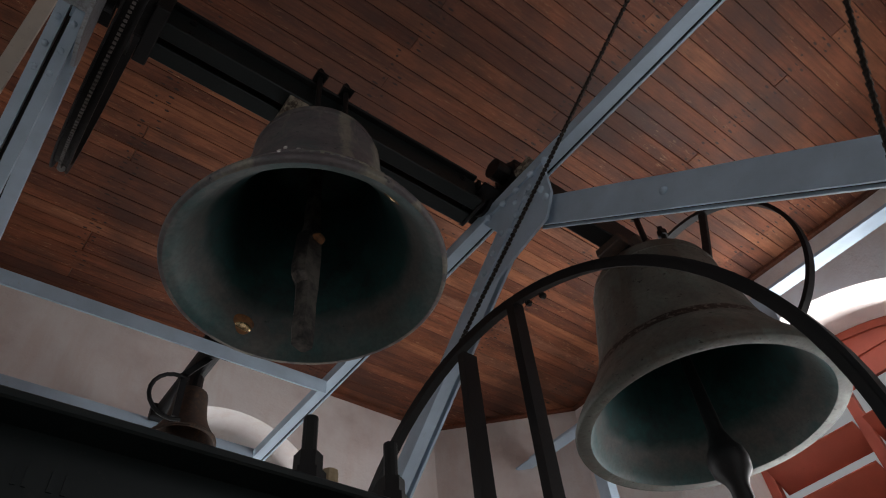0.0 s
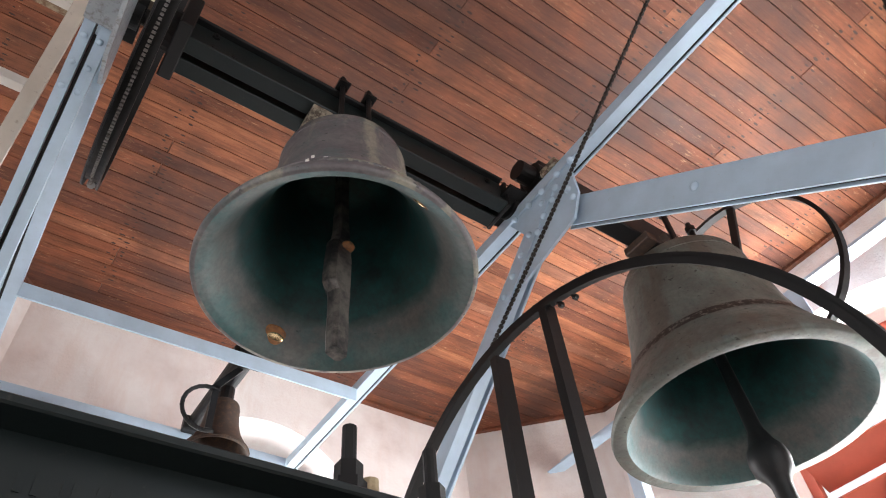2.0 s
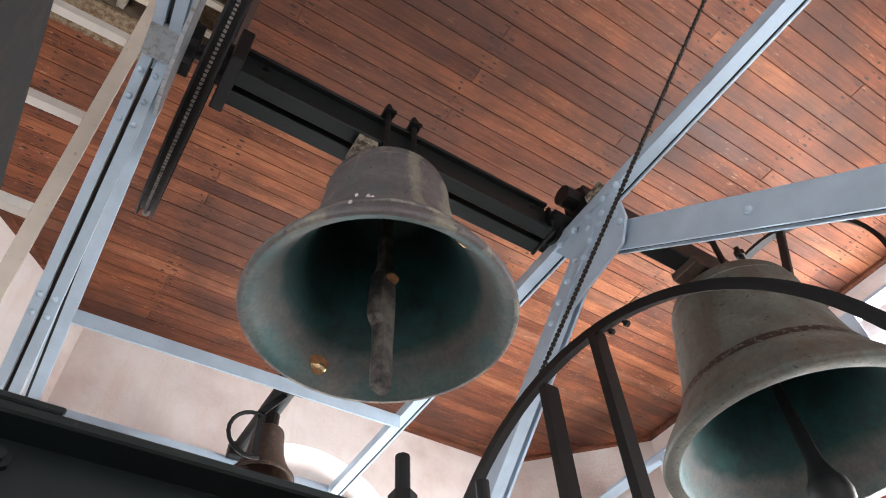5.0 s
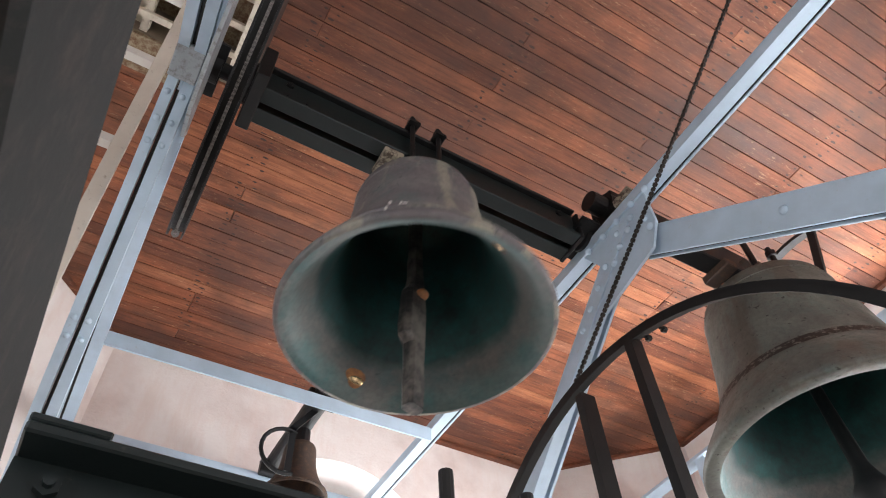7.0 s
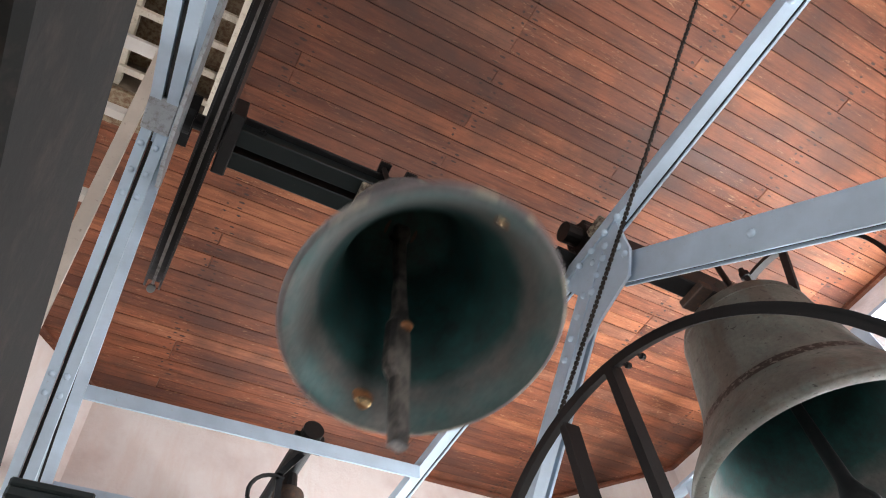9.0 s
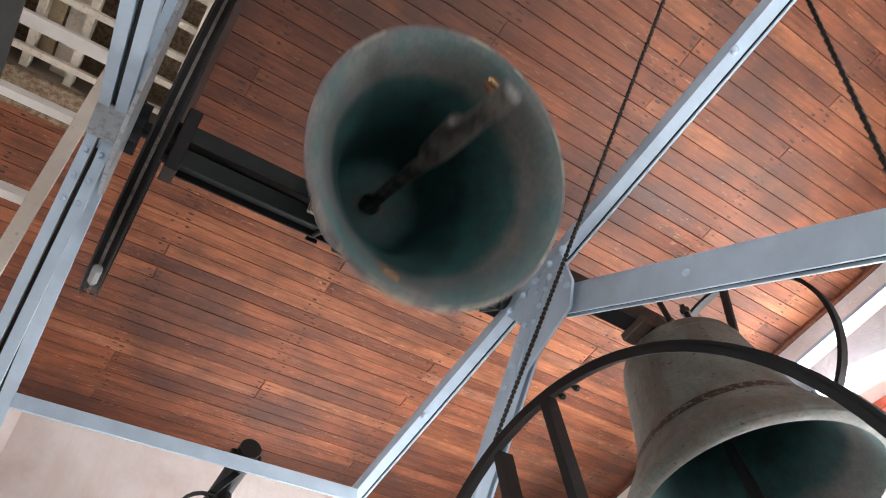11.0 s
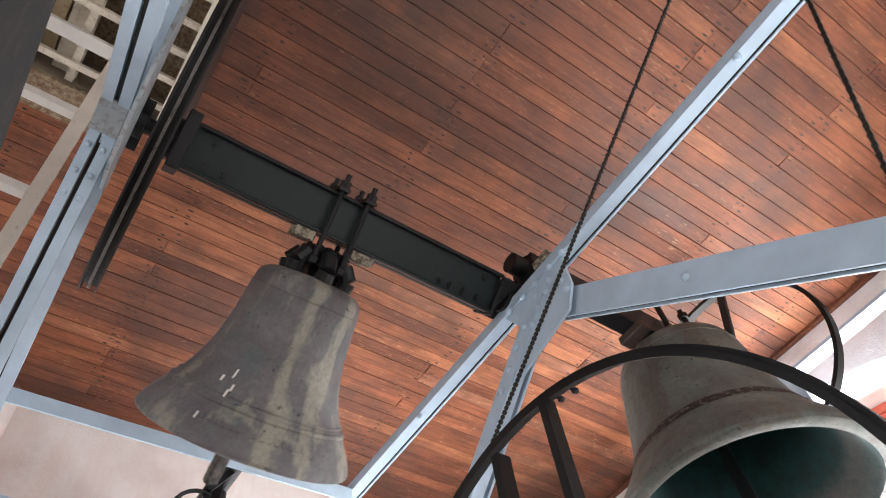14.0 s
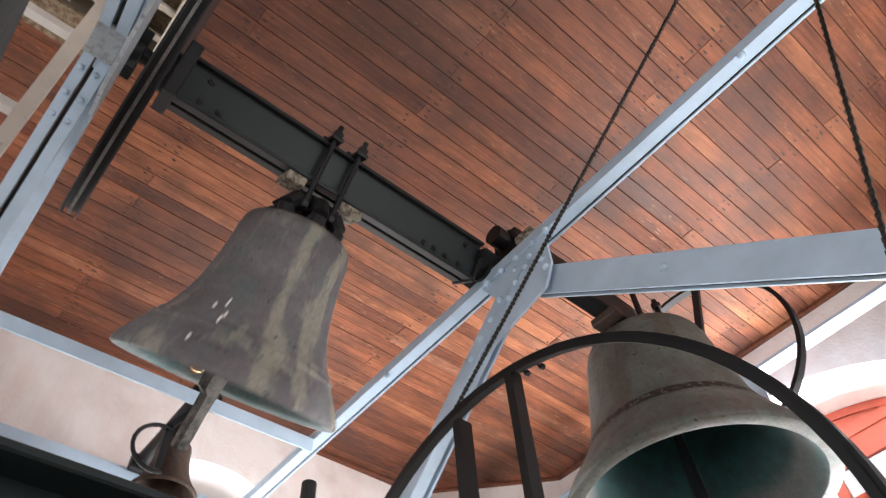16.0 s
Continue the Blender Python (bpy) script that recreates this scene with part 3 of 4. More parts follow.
        bmesh.ops.create_uvsphere(bm, u_segments=10, v_segments=6, radius=0.014, matrix=Matrix.Translation((1.442, y, z)))
        part("rivet", bm, M["steel"], t, smooth=True)
    for x, y, z in ((1.488, 0.53, 3.235), (1.45, -0.04, ZF - 0.002), (1.45, 1.9, ZF - 0.002)):
        bm = bmesh.new()
        bmesh.ops.create_uvsphere(bm, u_segments=10, v_segments=6, radius=0.016, matrix=Matrix.Translation((x, y, z)))
        part("rivet", bm, M["steel"], t, smooth=True)
    # wall-side chord under the far bearing of the still bell
    part("chord", angle_iron((3.44, Y0 + 0.5, 4.16), (3.44, Y1 - 0.42, 4.16), 0.10, 0.09), M["steel"], t)
    part("hanger_plate", box((3.325, 1.0, 3.88), (3.335, 1.2, 4.16)), M["steel"], t)
    # posts to the floor
    for x, y in ((1.36, 3.3), (-0.02, 3.3), (3.36, 2.4), (3.36, -0.9), (1.36, -1.15), (-0.02, -1.15)):
        part("post", angle_iron((x, y, 0), (x, y, ZF - 0.03 if x < 3 else 4.16), 0.08, 0.08, 0.008, (0, 1, 0)), M["steel"], t)
    part("wedge", box((1.43, 0.93, 3.822), (1.50, 1.02, 3.86), 0.004), M["oldwood"], t, "pale timber wedge")
    for x in (1.41, -0.12):
        part("bearing_seat", box((x - 0.05, 1.12, ZF + 0.066), (x + 0.05, 1.32, ZF + 0.078)), M["black"], t)


# ---- bells ----


def bell_profile(R, H, fat=0.0, lip=0.965):
    """Outside and inside of a church bell, mouth at z=0, as (radius, z) lists."""
    out = [(R, 0.0), (R * 1.0, H * 0.022), (R * 0.95, H * 0.085), (R * 0.86, H * 0.17), (R * 0.752, H * 0.27), (R * 0.665, H * 0.38), (R * 0.605, H * 0.50), (R * 0.565, H * 0.63), (R * 0.54, H * 0.76), (R * 0.522, H * 0.87), (R * 0.487, H * 0.94), (R * 0.37, H * 0.98), (R * 0.15, H * 0.992), (0, H)]
    inn = [(R * lip, -0.004), (R * min(0.90, lip - 0.025), H * 0.02), (R * 0.825, H * 0.09), (R * 0.74, H * 0.18), (R * 0.645, H * 0.28), (R * 0.57, H * 0.40), (R * 0.525, H * 0.53), (R * 0.495, H * 0.66), (R * 0.465, H * 0.78), (R * 0.41, H * 0.87), (R * 0.28, H * 0.915), (0, H * 0.925)]
    def full(pts):
        return [(r + R * fat * max(0.0, 1 - abs(z / H - 0.6) / 0.45), z) for r, z in pts]

    return smooth_curve(full(out), 4), smooth_curve(full(inn), 4)


def bell_parts(t, c, R, H, rings, material, fat=0.0, lip=0.965):
    """The bell's body, its inside, moulding lines and crown at the mouth's middle c."""
    out, inn = bell_profile(R, H, fat, lip)
    body = part("bell_body", lathe([inn[0], (R * 0.99, -0.004), *out], c), material, t, smooth=True)
    part("bell_inside", lathe(inn, c), M["inner"], body, "verdigris-green inside darkened by painted shade above a worn grey lip", smooth=True)
    for f, h in rings:
        r = None
        for (r0, z0), (r1, z1) in zip(out, out[1:]):
            if z0 <= H * f <= z1:
                r = r0 + (r1 - r0) * (H * f - z0) / max(1e-6, z1 - z0)
        part("moulding", lathe([(r - 0.004, H * f - h), (r + h * 0.62, H * f - h * 0.4), (r + h * 0.62, H * f + h * 0.4), (r - 0.004, H * f + h)], c), material, body, smooth=True)
    return body


def canons(t, c, z, r, h):
    """Six crown loops on a bell's head."""
    for i in range(6):
        a = radians(30 + 60 * i)
        pts = [(r * 0.95, 0.0), (r * 1.05, h * 0.45), (r * 0.75, h * 0.85), (r * 0.25, h)]
        bm = None
        for (u0, w0), (u1, w1) in zip(pts, pts[1:]):
            seg = rod((c[0] + u0 * math.cos(a), c[1] + u0 * math.sin(a), z + w0), (c[0] + u1 * math.cos(a), c[1] + u1 * math.sin(a), z + w1), r * 0.27, 10)
            bm = seg if bm is None else join(bm, seg)
        part("crown_loop", bm, M["black"], t)


def flat_clapper(c, top, length):
    """A forged clapper: an uneven shaft, a lopsided hammered blade and a square tail."""
    x, y = c
    bm = bmesh.new()
    rows = []
    # share of the length, left and right reach, half depth, turn
    for f, l, r, d, tw in ((0.0, 0.030, 0.030, 0.028, 0), (0.05, 0.034, 0.033, 0.030, 0), (0.08, 0.020, 0.020, 0.019, 0), (0.20, 0.021, 0.018, 0.019, 5), (0.30, 0.018, 0.021, 0.018, 9), (0.38, 0.023, 0.020, 0.021, 12), (0.45, 0.021, 0.025, 0.021, 15),
                           (0.50, 0.028, 0.027, 0.022, 17), (0.53, 0.041, 0.030, 0.024, 18), (0.60, 0.046, 0.034, 0.025, 19), (0.70, 0.052, 0.033, 0.024, 20), (0.735, 0.050, 0.031, 0.024, 20), (0.76, 0.026, 0.031, 0.024, 21), (0.84, 0.025, 0.028, 0.022, 22), (0.93, 0.028, 0.030, 0.022, 22), (1.0, 0.026, 0.029, 0.020, 22)):
        ca, sa = math.cos(radians(tw)), math.sin(radians(tw))
        ring = [(-l, -d * 0.5), (-l * 0.7, -d), (r * 0.7, -d), (r, -d * 0.5), (r, d * 0.6), (r * 0.7, d), (-l * 0.6, d), (-l, d * 0.5)]
        rows.append([bm.verts.new((x + u * ca - v * sa, y + u * sa + v * ca, top - length * f)) for u, v in ring])
    for p, q in zip(rows, rows[1:]):
        for i in range(8):
            bm.faces.new((p[i], q[i], q[(i + 1) % 8], p[(i + 1) % 8]))
    bm.faces.new(rows[0])
    bm.faces.new(rows[-1][::-1])
    bmesh.ops.recalc_face_normals(bm, faces=bm.faces[:])
    return bm


def ball_clapper(c, top, length, ball):
    x, y = c
    L = length
    prof = [(0, 0), (0.02, 0), (0.024, -L * 0.4), (0.03, -L * 0.64), (0.05, -L * 0.69), (ball, -L * 0.715), (ball * 1.1, -L * 0.75), (ball, -L * 0.785), (0.045, -L * 0.81), (0.036, -L * 0.83), (0.034, -L * 0.97), (0.038, -L), (0, -L)]
    return lathe(prof, (x, y, top), 20)


def strike_mark(body, c, R, H, a_deg, r=0.028):
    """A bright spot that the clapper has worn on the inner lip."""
    a = radians(a_deg)
    m = Matrix.Translation((c[0] + R * 0.845 * math.cos(a), c[1] + R * 0.845 * math.sin(a), c[2] + H * 0.072)) @ Matrix.Rotation(a, 4, "Z") @ Matrix.Rotation(radians(-122), 4, "Y")
    bm = bmesh.new()
    bmesh.ops.create_uvsphere(bm, u_segments=14, v_segments=8, radius=1, matrix=m @ Matrix.Diagonal((r * 0.7, r * 1.25, 0.007, 1)))
    for k, (du, dv) in enumerate(((1.25, 1.5), (0.9, 2.1))):
        halo = bmesh.new()
        bmesh.ops.create_uvsphere(halo, u_segments=18, v_segments=8, radius=1, matrix=m @ Matrix.Translation((0.004 + 0.008 * k, 0.006 * k, 0)) @ Matrix.Diagonal((r * du, r * dv * 0.8, 0.0052, 1)))
        part("rust_halo", halo, M["orange"], body, "orange rust bloom round the strike mark", smooth=True)
    part("strike_mark", bm, M["worn"], body, "bright worn golden strike mark", smooth=True)


AXIS = (0.665, 1.22, 3.86)


def build_swinging_bell():
    ax, ay, az = AXIS
    t = thing("swinging_bell", AXIS, "bronze church bell with green patina swinging on an iron headstock", "bell")
    R, H, zm = 0.39, 0.618, az - 0.855
    c = (ax, ay, zm)
    body = bell_parts(t, c, R, H, [(0.205, 0.011), (0.245, 0.007), (0.85, 0.005)], M["outer"])
    # raised lettering worn past reading: plain bars
    for k in range(15):
        q = radians(-128 + 4.0 * k)
        rr = R * 0.905
        up = Vector((-0.62 * math.cos(q), -0.62 * math.sin(q), 0.78))
        p = Vector((c[0] + rr * math.cos(q), c[1] + rr * math.sin(q), zm + H * 0.128))
        if k != 6:
            part("letter_bar", bar(p - up * 0.012, p + up * 0.016, 0.014, 0.006, (math.cos(q), math.sin(q), 0.5)), M["outer"], body)
    strike_mark(body, c, R, H, 96, 0.024)
    strike_mark(body, c, R, H, -78, 0.018)
    for a, z, h in ((-128, 0.33, 0.03), (-124, 0.27, 0.02), (-125, 0.235, 0.024), (-133, 0.30, 0.018), (-131, 0.10, 0.02)):
        q = radians(a)
        rr = R * (0.70 if z > 0.31 else 0.76 if z > 0.25 else 0.80 if z > 0.2 else 0.94)
        part("paint_fleck", bar((c[0] + rr * math.cos(q), c[1] + rr * math.sin(q), zm + H * z), (c[0] + (rr - h * 0.5) * math.cos(q), c[1] + (rr - h * 0.5) * math.sin(q), zm + H * z + h), 0.006, 0.006), M["white"], body, "splash of white paint")
    canons(t, (ax, ay), zm + H * 0.96, 0.115, 0.115)
    # iron headstock: two I-sections side by side
    z0, z1, xe = az - 0.080, az + 0.075, 1.37
    for y0, y1 in ((-0.058, 0.002), (0.026, 0.086)):
        ym = ay + (y0 + y1) / 2
        web = part("headstock_web", box((0.05, ym - 0.006, z0), (xe, ym + 0.006, z1)), M["green"], t)
        for z in (z0, z1):
            part("headstock_flange", box((0.05, ay + y0, z - 0.007), (xe, ay + y1, z + 0.007), 0.003), M["green"] if z == z0 else M["black"], t)
        if y0 < 0:
            for x, z in ((0.15, -0.045), (0.15, 0.04), (0.22, -0.045), (1.12, -0.05), (1.17, -0.05), (1.23, -0.05), (1.30, -0.05), (1.30, 0.04)):
                part("rivet", bolt_head((x, ym - 0.006, az + z), (0, -1, 0), 0.012, 0.008), M["black"], web)
    # timber packing and hanger bolts
    part("packing_block", box((ax - 0.15, ay - 0.055, z0 - 0.046), (ax - 0.075, ay + 0.055, z0 - 0.009), 0.004), M["oldwood"], t, "pale stained timber packing")
    part("packing_block", box((ax + 0.075, ay - 0.055, z0 - 0.044), (ax + 0.17, ay + 0.055, z0 - 0.009), 0.004), M["oldwood"], t, "pale stained timber packing")
    for dx in (-0.055, 0.055):
        for dy in (-0.075, 0.075):
            b = part("hanger_bolt", rod((ax + dx, ay + dy, z0 - 0.11), (ax + dx, ay + dy, z1 + 0.075), 0.010, 10), M["black"], t)
            part("nut", rod((ax + dx, ay + dy, z1 + 0.022), (ax + dx, ay + dy, z1 + 0.048), 0.020, 6), M["black"], b)
        part("hanger_bar", box((ax + dx - 0.022, ay - 0.10, z1 + 0.009), (ax + dx + 0.022, ay + 0.10, z1 + 0.022)), M["black"], t)
        part("hanger_strap", box((ax + dx - 0.016, ay - 0.09, z0 - 0.12), (ax + dx + 0.016, ay + 0.09, z0 - 0.09), 0.005), M["black"], t)
    # axle ends and bearing blocks' journals
    part("journal", rod((1.37, ay, az), (1.52, ay, az), 0.028, 16), M["black"], t)
    part("journal", rod((-0.16, ay, az), (0.05, ay, az), 0.028, 16), M["black"], t)
    part("end_plate", box((0.030, ay - 0.105, az - 0.105), (0.075, ay + 0.115, az + 0.10), 0.004), M["black"], t)
    part("end_plate", box((1.37, ay - 0.06, az - 0.095), (1.385, ay + 0.09, az + 0.06), 0.004), M["black"], t)
    # rope wheel: a grooved rim with a chain lying in it
    R2, xw = 0.575, -0.008
    wheel = part("wheel_rim", join(ring_x(xw, ay, az, [(-0.026, R2 - 0.03), (-0.020, R2 - 0.03), (-0.020, R2), (-0.026, R2)], 72), ring_x(xw, ay, az, [(0.020, R2 - 0.03), (0.026, R2 - 0.03), (0.026, R2), (0.020, R2)], 72), ring_x(xw, ay, az, [(-0.020, R2 - 0.03), (0.020, R2 - 0.03), (0.020, R2 - 0.024), (-0.020, R2 - 0.024)], 72)), M["black"], t)
    for a in (45, 135, 225, 315):
        ca, sa = math.cos(radians(a)), math.sin(radians(a))
        part("spoke", bar((xw, ay + 0.05 * ca, az + 0.05 * sa), (xw, ay + (R2 - 0.028) * ca, az + (R2 - 0.028) * sa), 0.05, 0.012, (1, 0, 0)), M["black"], wheel)
    part("hub", rod((-0.035, ay, az), (0.035, ay, az), 0.075, 20), M["black"], wheel)
    link = bmesh.new()
    for i in range(280):
        a = radians(i * 360 / 280)
        q = Matrix.Translation((xw, ay + (R2 - 0.014) * math.cos(a), az + (R2 - 0.014) * math.sin(a))) @ Matrix.Rotation(a, 4, "X")
        bmesh.ops.create_cube(link, size=1, matrix=q @ Matrix.Diagonal((0.009, 0.007, 0.0075, 1)))
    part("wheel_chain", link, M["zinc"], wheel, "oily roller chain lying in the wheel's groove", kind="stuff")
    a = radians(-22)
    part("chain_spring", rod((xw, ay + (R2 + 0.005) * math.cos(a - 0.1), az + (R2 + 0.005) * math.sin(a - 0.1)), (xw, ay + (R2 + 0.008) * math.cos(a + 0.02), az + (R2 + 0.008) * math.sin(a + 0.02)), 0.014, 10), M["dull"], wheel, "coiled steel tension spring")
    # clapper, which swings by itself inside the bell
    ct = az - 0.27
    bm = flat_clapper((ax, ay), ct, 0.84)
    bmesh.ops.translate(bm, verts=bm.verts[:], vec=(0, 0, az - ct))
    cl = part("clapper", bm, M["forged"], t, "worn dark iron clapper with a flat blade")
    lug = lathe([(0, 0.012), (0.017, 0.010), (0.022, 0.0), (0.017, -0.010), (0, -0.012)], (ax + 0.012, ay - 0.022, az - 0.84 * 0.54), 12)
    part("rust_lump", lug, M["orange"], cl, "orange rusty weld lump", smooth=True)
    part("clapper_staple", join(rod((ax - 0.05, ay, az - 0.255), (ax + 0.05, ay, az - 0.255), 0.016, 10), box((ax - 0.062, ay - 0.03, az - 0.285), (ax - 0.04, ay + 0.03, az - 0.20), 0.005), box((ax + 0.04, ay - 0.03, az - 0.285), (ax + 0.062, ay + 0.03, az - 0.20), 0.005)), M["rust"], t)
    return t, cl, ct - az


def build_still_bell():
    bx, by, az = 2.33, 1.10, 3.95
    t = thing("still_bell", (bx, by, 3.03), "large grey-green bronze bell hanging still on an iron headstock", "bell")
    R, H, zm = 0.515, 0.81, 3.03
    c = (bx, by, zm)
    body = bell_parts(t, c, R, H, [(0.86, 0.005)], M["grey"], 0.05, 0.895)
    strike_mark(body, c, R, H, 150)
    out, _ = bell_profile(R, H, 0.05)
    band = [(rr + 0.002, zz) for rr, zz in out if 0.26 * H < zz < 0.345 * H]
    part("stain_band", lathe(band, c), M["band"], body, "dark brown stained band round the bell", smooth=True)
    canons(t, (bx, by), zm + H * 0.97, 0.13, 0.09)
    z0, z1 = az - 0.05, az + 0.10
    part("headstock_beam", box((1.50, by - 0.045, z0), (3.20, by + 0.045, z1), 0.006), M["black"], t)
    part("journal", rod((1.40, by, az), (1.50, by, az), 0.045, 18), M["black"], t)
    part("journal", rod((3.20, by, az), (3.42, by, az), 0.045, 18), M["black"], t)
    for dx in (-0.20, 0.20):
        for dy in (-0.10, 0.10):
            b = part("hanger_bolt", rod((bx + dx * 0.5, by + dy, z0 - 0.10), (bx + dx * 0.5, by + dy, z1 + 0.08), 0.014, 10), M["black"], t)
            part("nut", rod((bx + dx * 0.5, by + dy, z1 + 0.02), (bx + dx * 0.5, by + dy, z1 + 0.05), 0.026, 6), M["black"], b)
        part("hanger_strap", bar((bx + dx * 1.0, by - 0.10, z0 - 0.02), (bx + dx * 0.6, by - 0.10, zm + H * 0.93), 0.03, 0.012), M["rust"], t, "rusty bent hanger strap")
        part("hanger_strap", bar((bx + dx * 0.6, by - 0.115, z0 - 0.02), (bx + dx * 0.95, by - 0.115, zm + H * 0.93), 0.03, 0.012), M["rust"], t, "rusty bent hanger strap")
        part("packing_block", box((bx + dx * 1.15 - 0.035, by - 0.07, z0 - 0.045), (bx + dx * 1.15 + 0.035, by + 0.07, z0 - 0.002), 0.005), M["rust"], t, "rust-stained packing block")
    R2, xw, wy, wz = 0.505, 2.80, 1.05, 3.925
    wheel = part("wheel_rim", ring_x(xw, wy, wz, [(-0.022, R2 - 0.02), (0.022, R2 - 0.02), (0.022, R2), (-0.022, R2)], 72), M["black"], t)
    for a in (17, 200, 290):
        ca, sa = math.cos(radians(a + 90)), math.sin(radians(a + 90))
        part("spoke", bar((xw, wy, wz), (xw, wy + (R2 - 0.02) * ca, wz + (R2 - 0.02) * sa), 0.04, 0.02, (1, 0, 0)), M["black"], wheel)
    ct = zm + H * 0.86
    part("clapper", ball_clapper((bx, by), ct, 1.16, 0.068), M["black"], t, "black forged iron clapper", smooth=True)
    return t


def build_bearings():
    for x, y, z, r in ((1.455, 1.22, 3.86, 0.06), (-0.105, 1.22, 3.86, 0.055), (1.50, 1.10, 3.95, 0.065), (3.33, 1.10, 3.95, 0.065)):
        base = 3.77 + 0.075 if x < 3 else 3.90
        t = thing("bearing_block", (x, y, base), "black cast-iron bearing block bolted on the steel frame", "bearing", "bearings of the bells")
        part("housing", join(ring_x(x, y, z, [(-0.03, r * 0.52), (0.03, r * 0.52), (0.03, r), (-0.03, r)], 28), box((x - 0.03, y - r * 1.5, base), (x + 0.03, y + r * 1.5, max(base + 0.012, z - r * 0.8)), 0.003)), M["black"], t)
        for dy in (-r * 1.25, r * 1.25):
            part("bolt", bolt_head((x, y + dy, base + 0.01), (0, 0, 1), 0.013, 0.03), M["black"], t)


def build_small_bell():
    bx, by = 0.90, 2.83
    t = thing("small_bell", (bx, by, 3.46), "small brown rusty bell hanging under a dark pipe", "bell")
    c = (bx, by, 3.44)
    R, H = 0.148, 0.28
    out, inn = bell_profile(R, H)
    body = part("bell_body", lathe([inn[0], *out], c, 48), M["rust"], t, smooth=True)
    part("bell_inside", lathe(inn, c, 48), M["rust"], body, smooth=True)
    part("moulding", lathe([(R - 0.006, 0.0), (R + 0.005, 0.006), (R + 0.002, 0.016), (R - 0.01, 0.02)], c, 48), M["rust"], body)
    part("crown", rod((bx, by, 3.44 + H * 0.98), (bx, by, 3.80), 0.04, 12), M["black"], t)
    part("headstock_pipe", rod((bx, 2.53, 3.86), (bx, 3.30, 3.86), 0.052, 20), M["black"], t, "dark iron pipe laid across the frame")
    for y in (2.60, 3.24):
        part("saddle", box((bx - 0.075, y - 0.025, 3.79), (bx + 0.075, y + 0.025, 3.875), 0.006), M["black"], t)
    wheel = part("wheel_rim", join(*[rod((bx - 0.12 + 0.115 * math.cos(a), by - 0.16, 3.55 + 0.115 * math.sin(a)), (bx - 0.12 + 0.115 * math.cos(a + 0.31), by - 0.16, 3.55 + 0.115 * math.sin(a + 0.31)), 0.010, 8) for a in [1.2 + 0.3 * i for i in range(13)]]), M["black"], t)
    part("wheel_bar", bar((bx - 0.10, by - 0.16, 3.45), (bx - 0.10, by - 0.16, 3.68), 0.03, 0.012, (0, 1, 0)), M["black"], wheel)
    part("wheel_arm", bar((bx - 0.12, by - 0.16, 3.65), (bx, by - 0.16, 3.82), 0.03, 0.012, (0, 1, 0)), M["black"], wheel)


# ---- lower bell's headstock and wheel ----


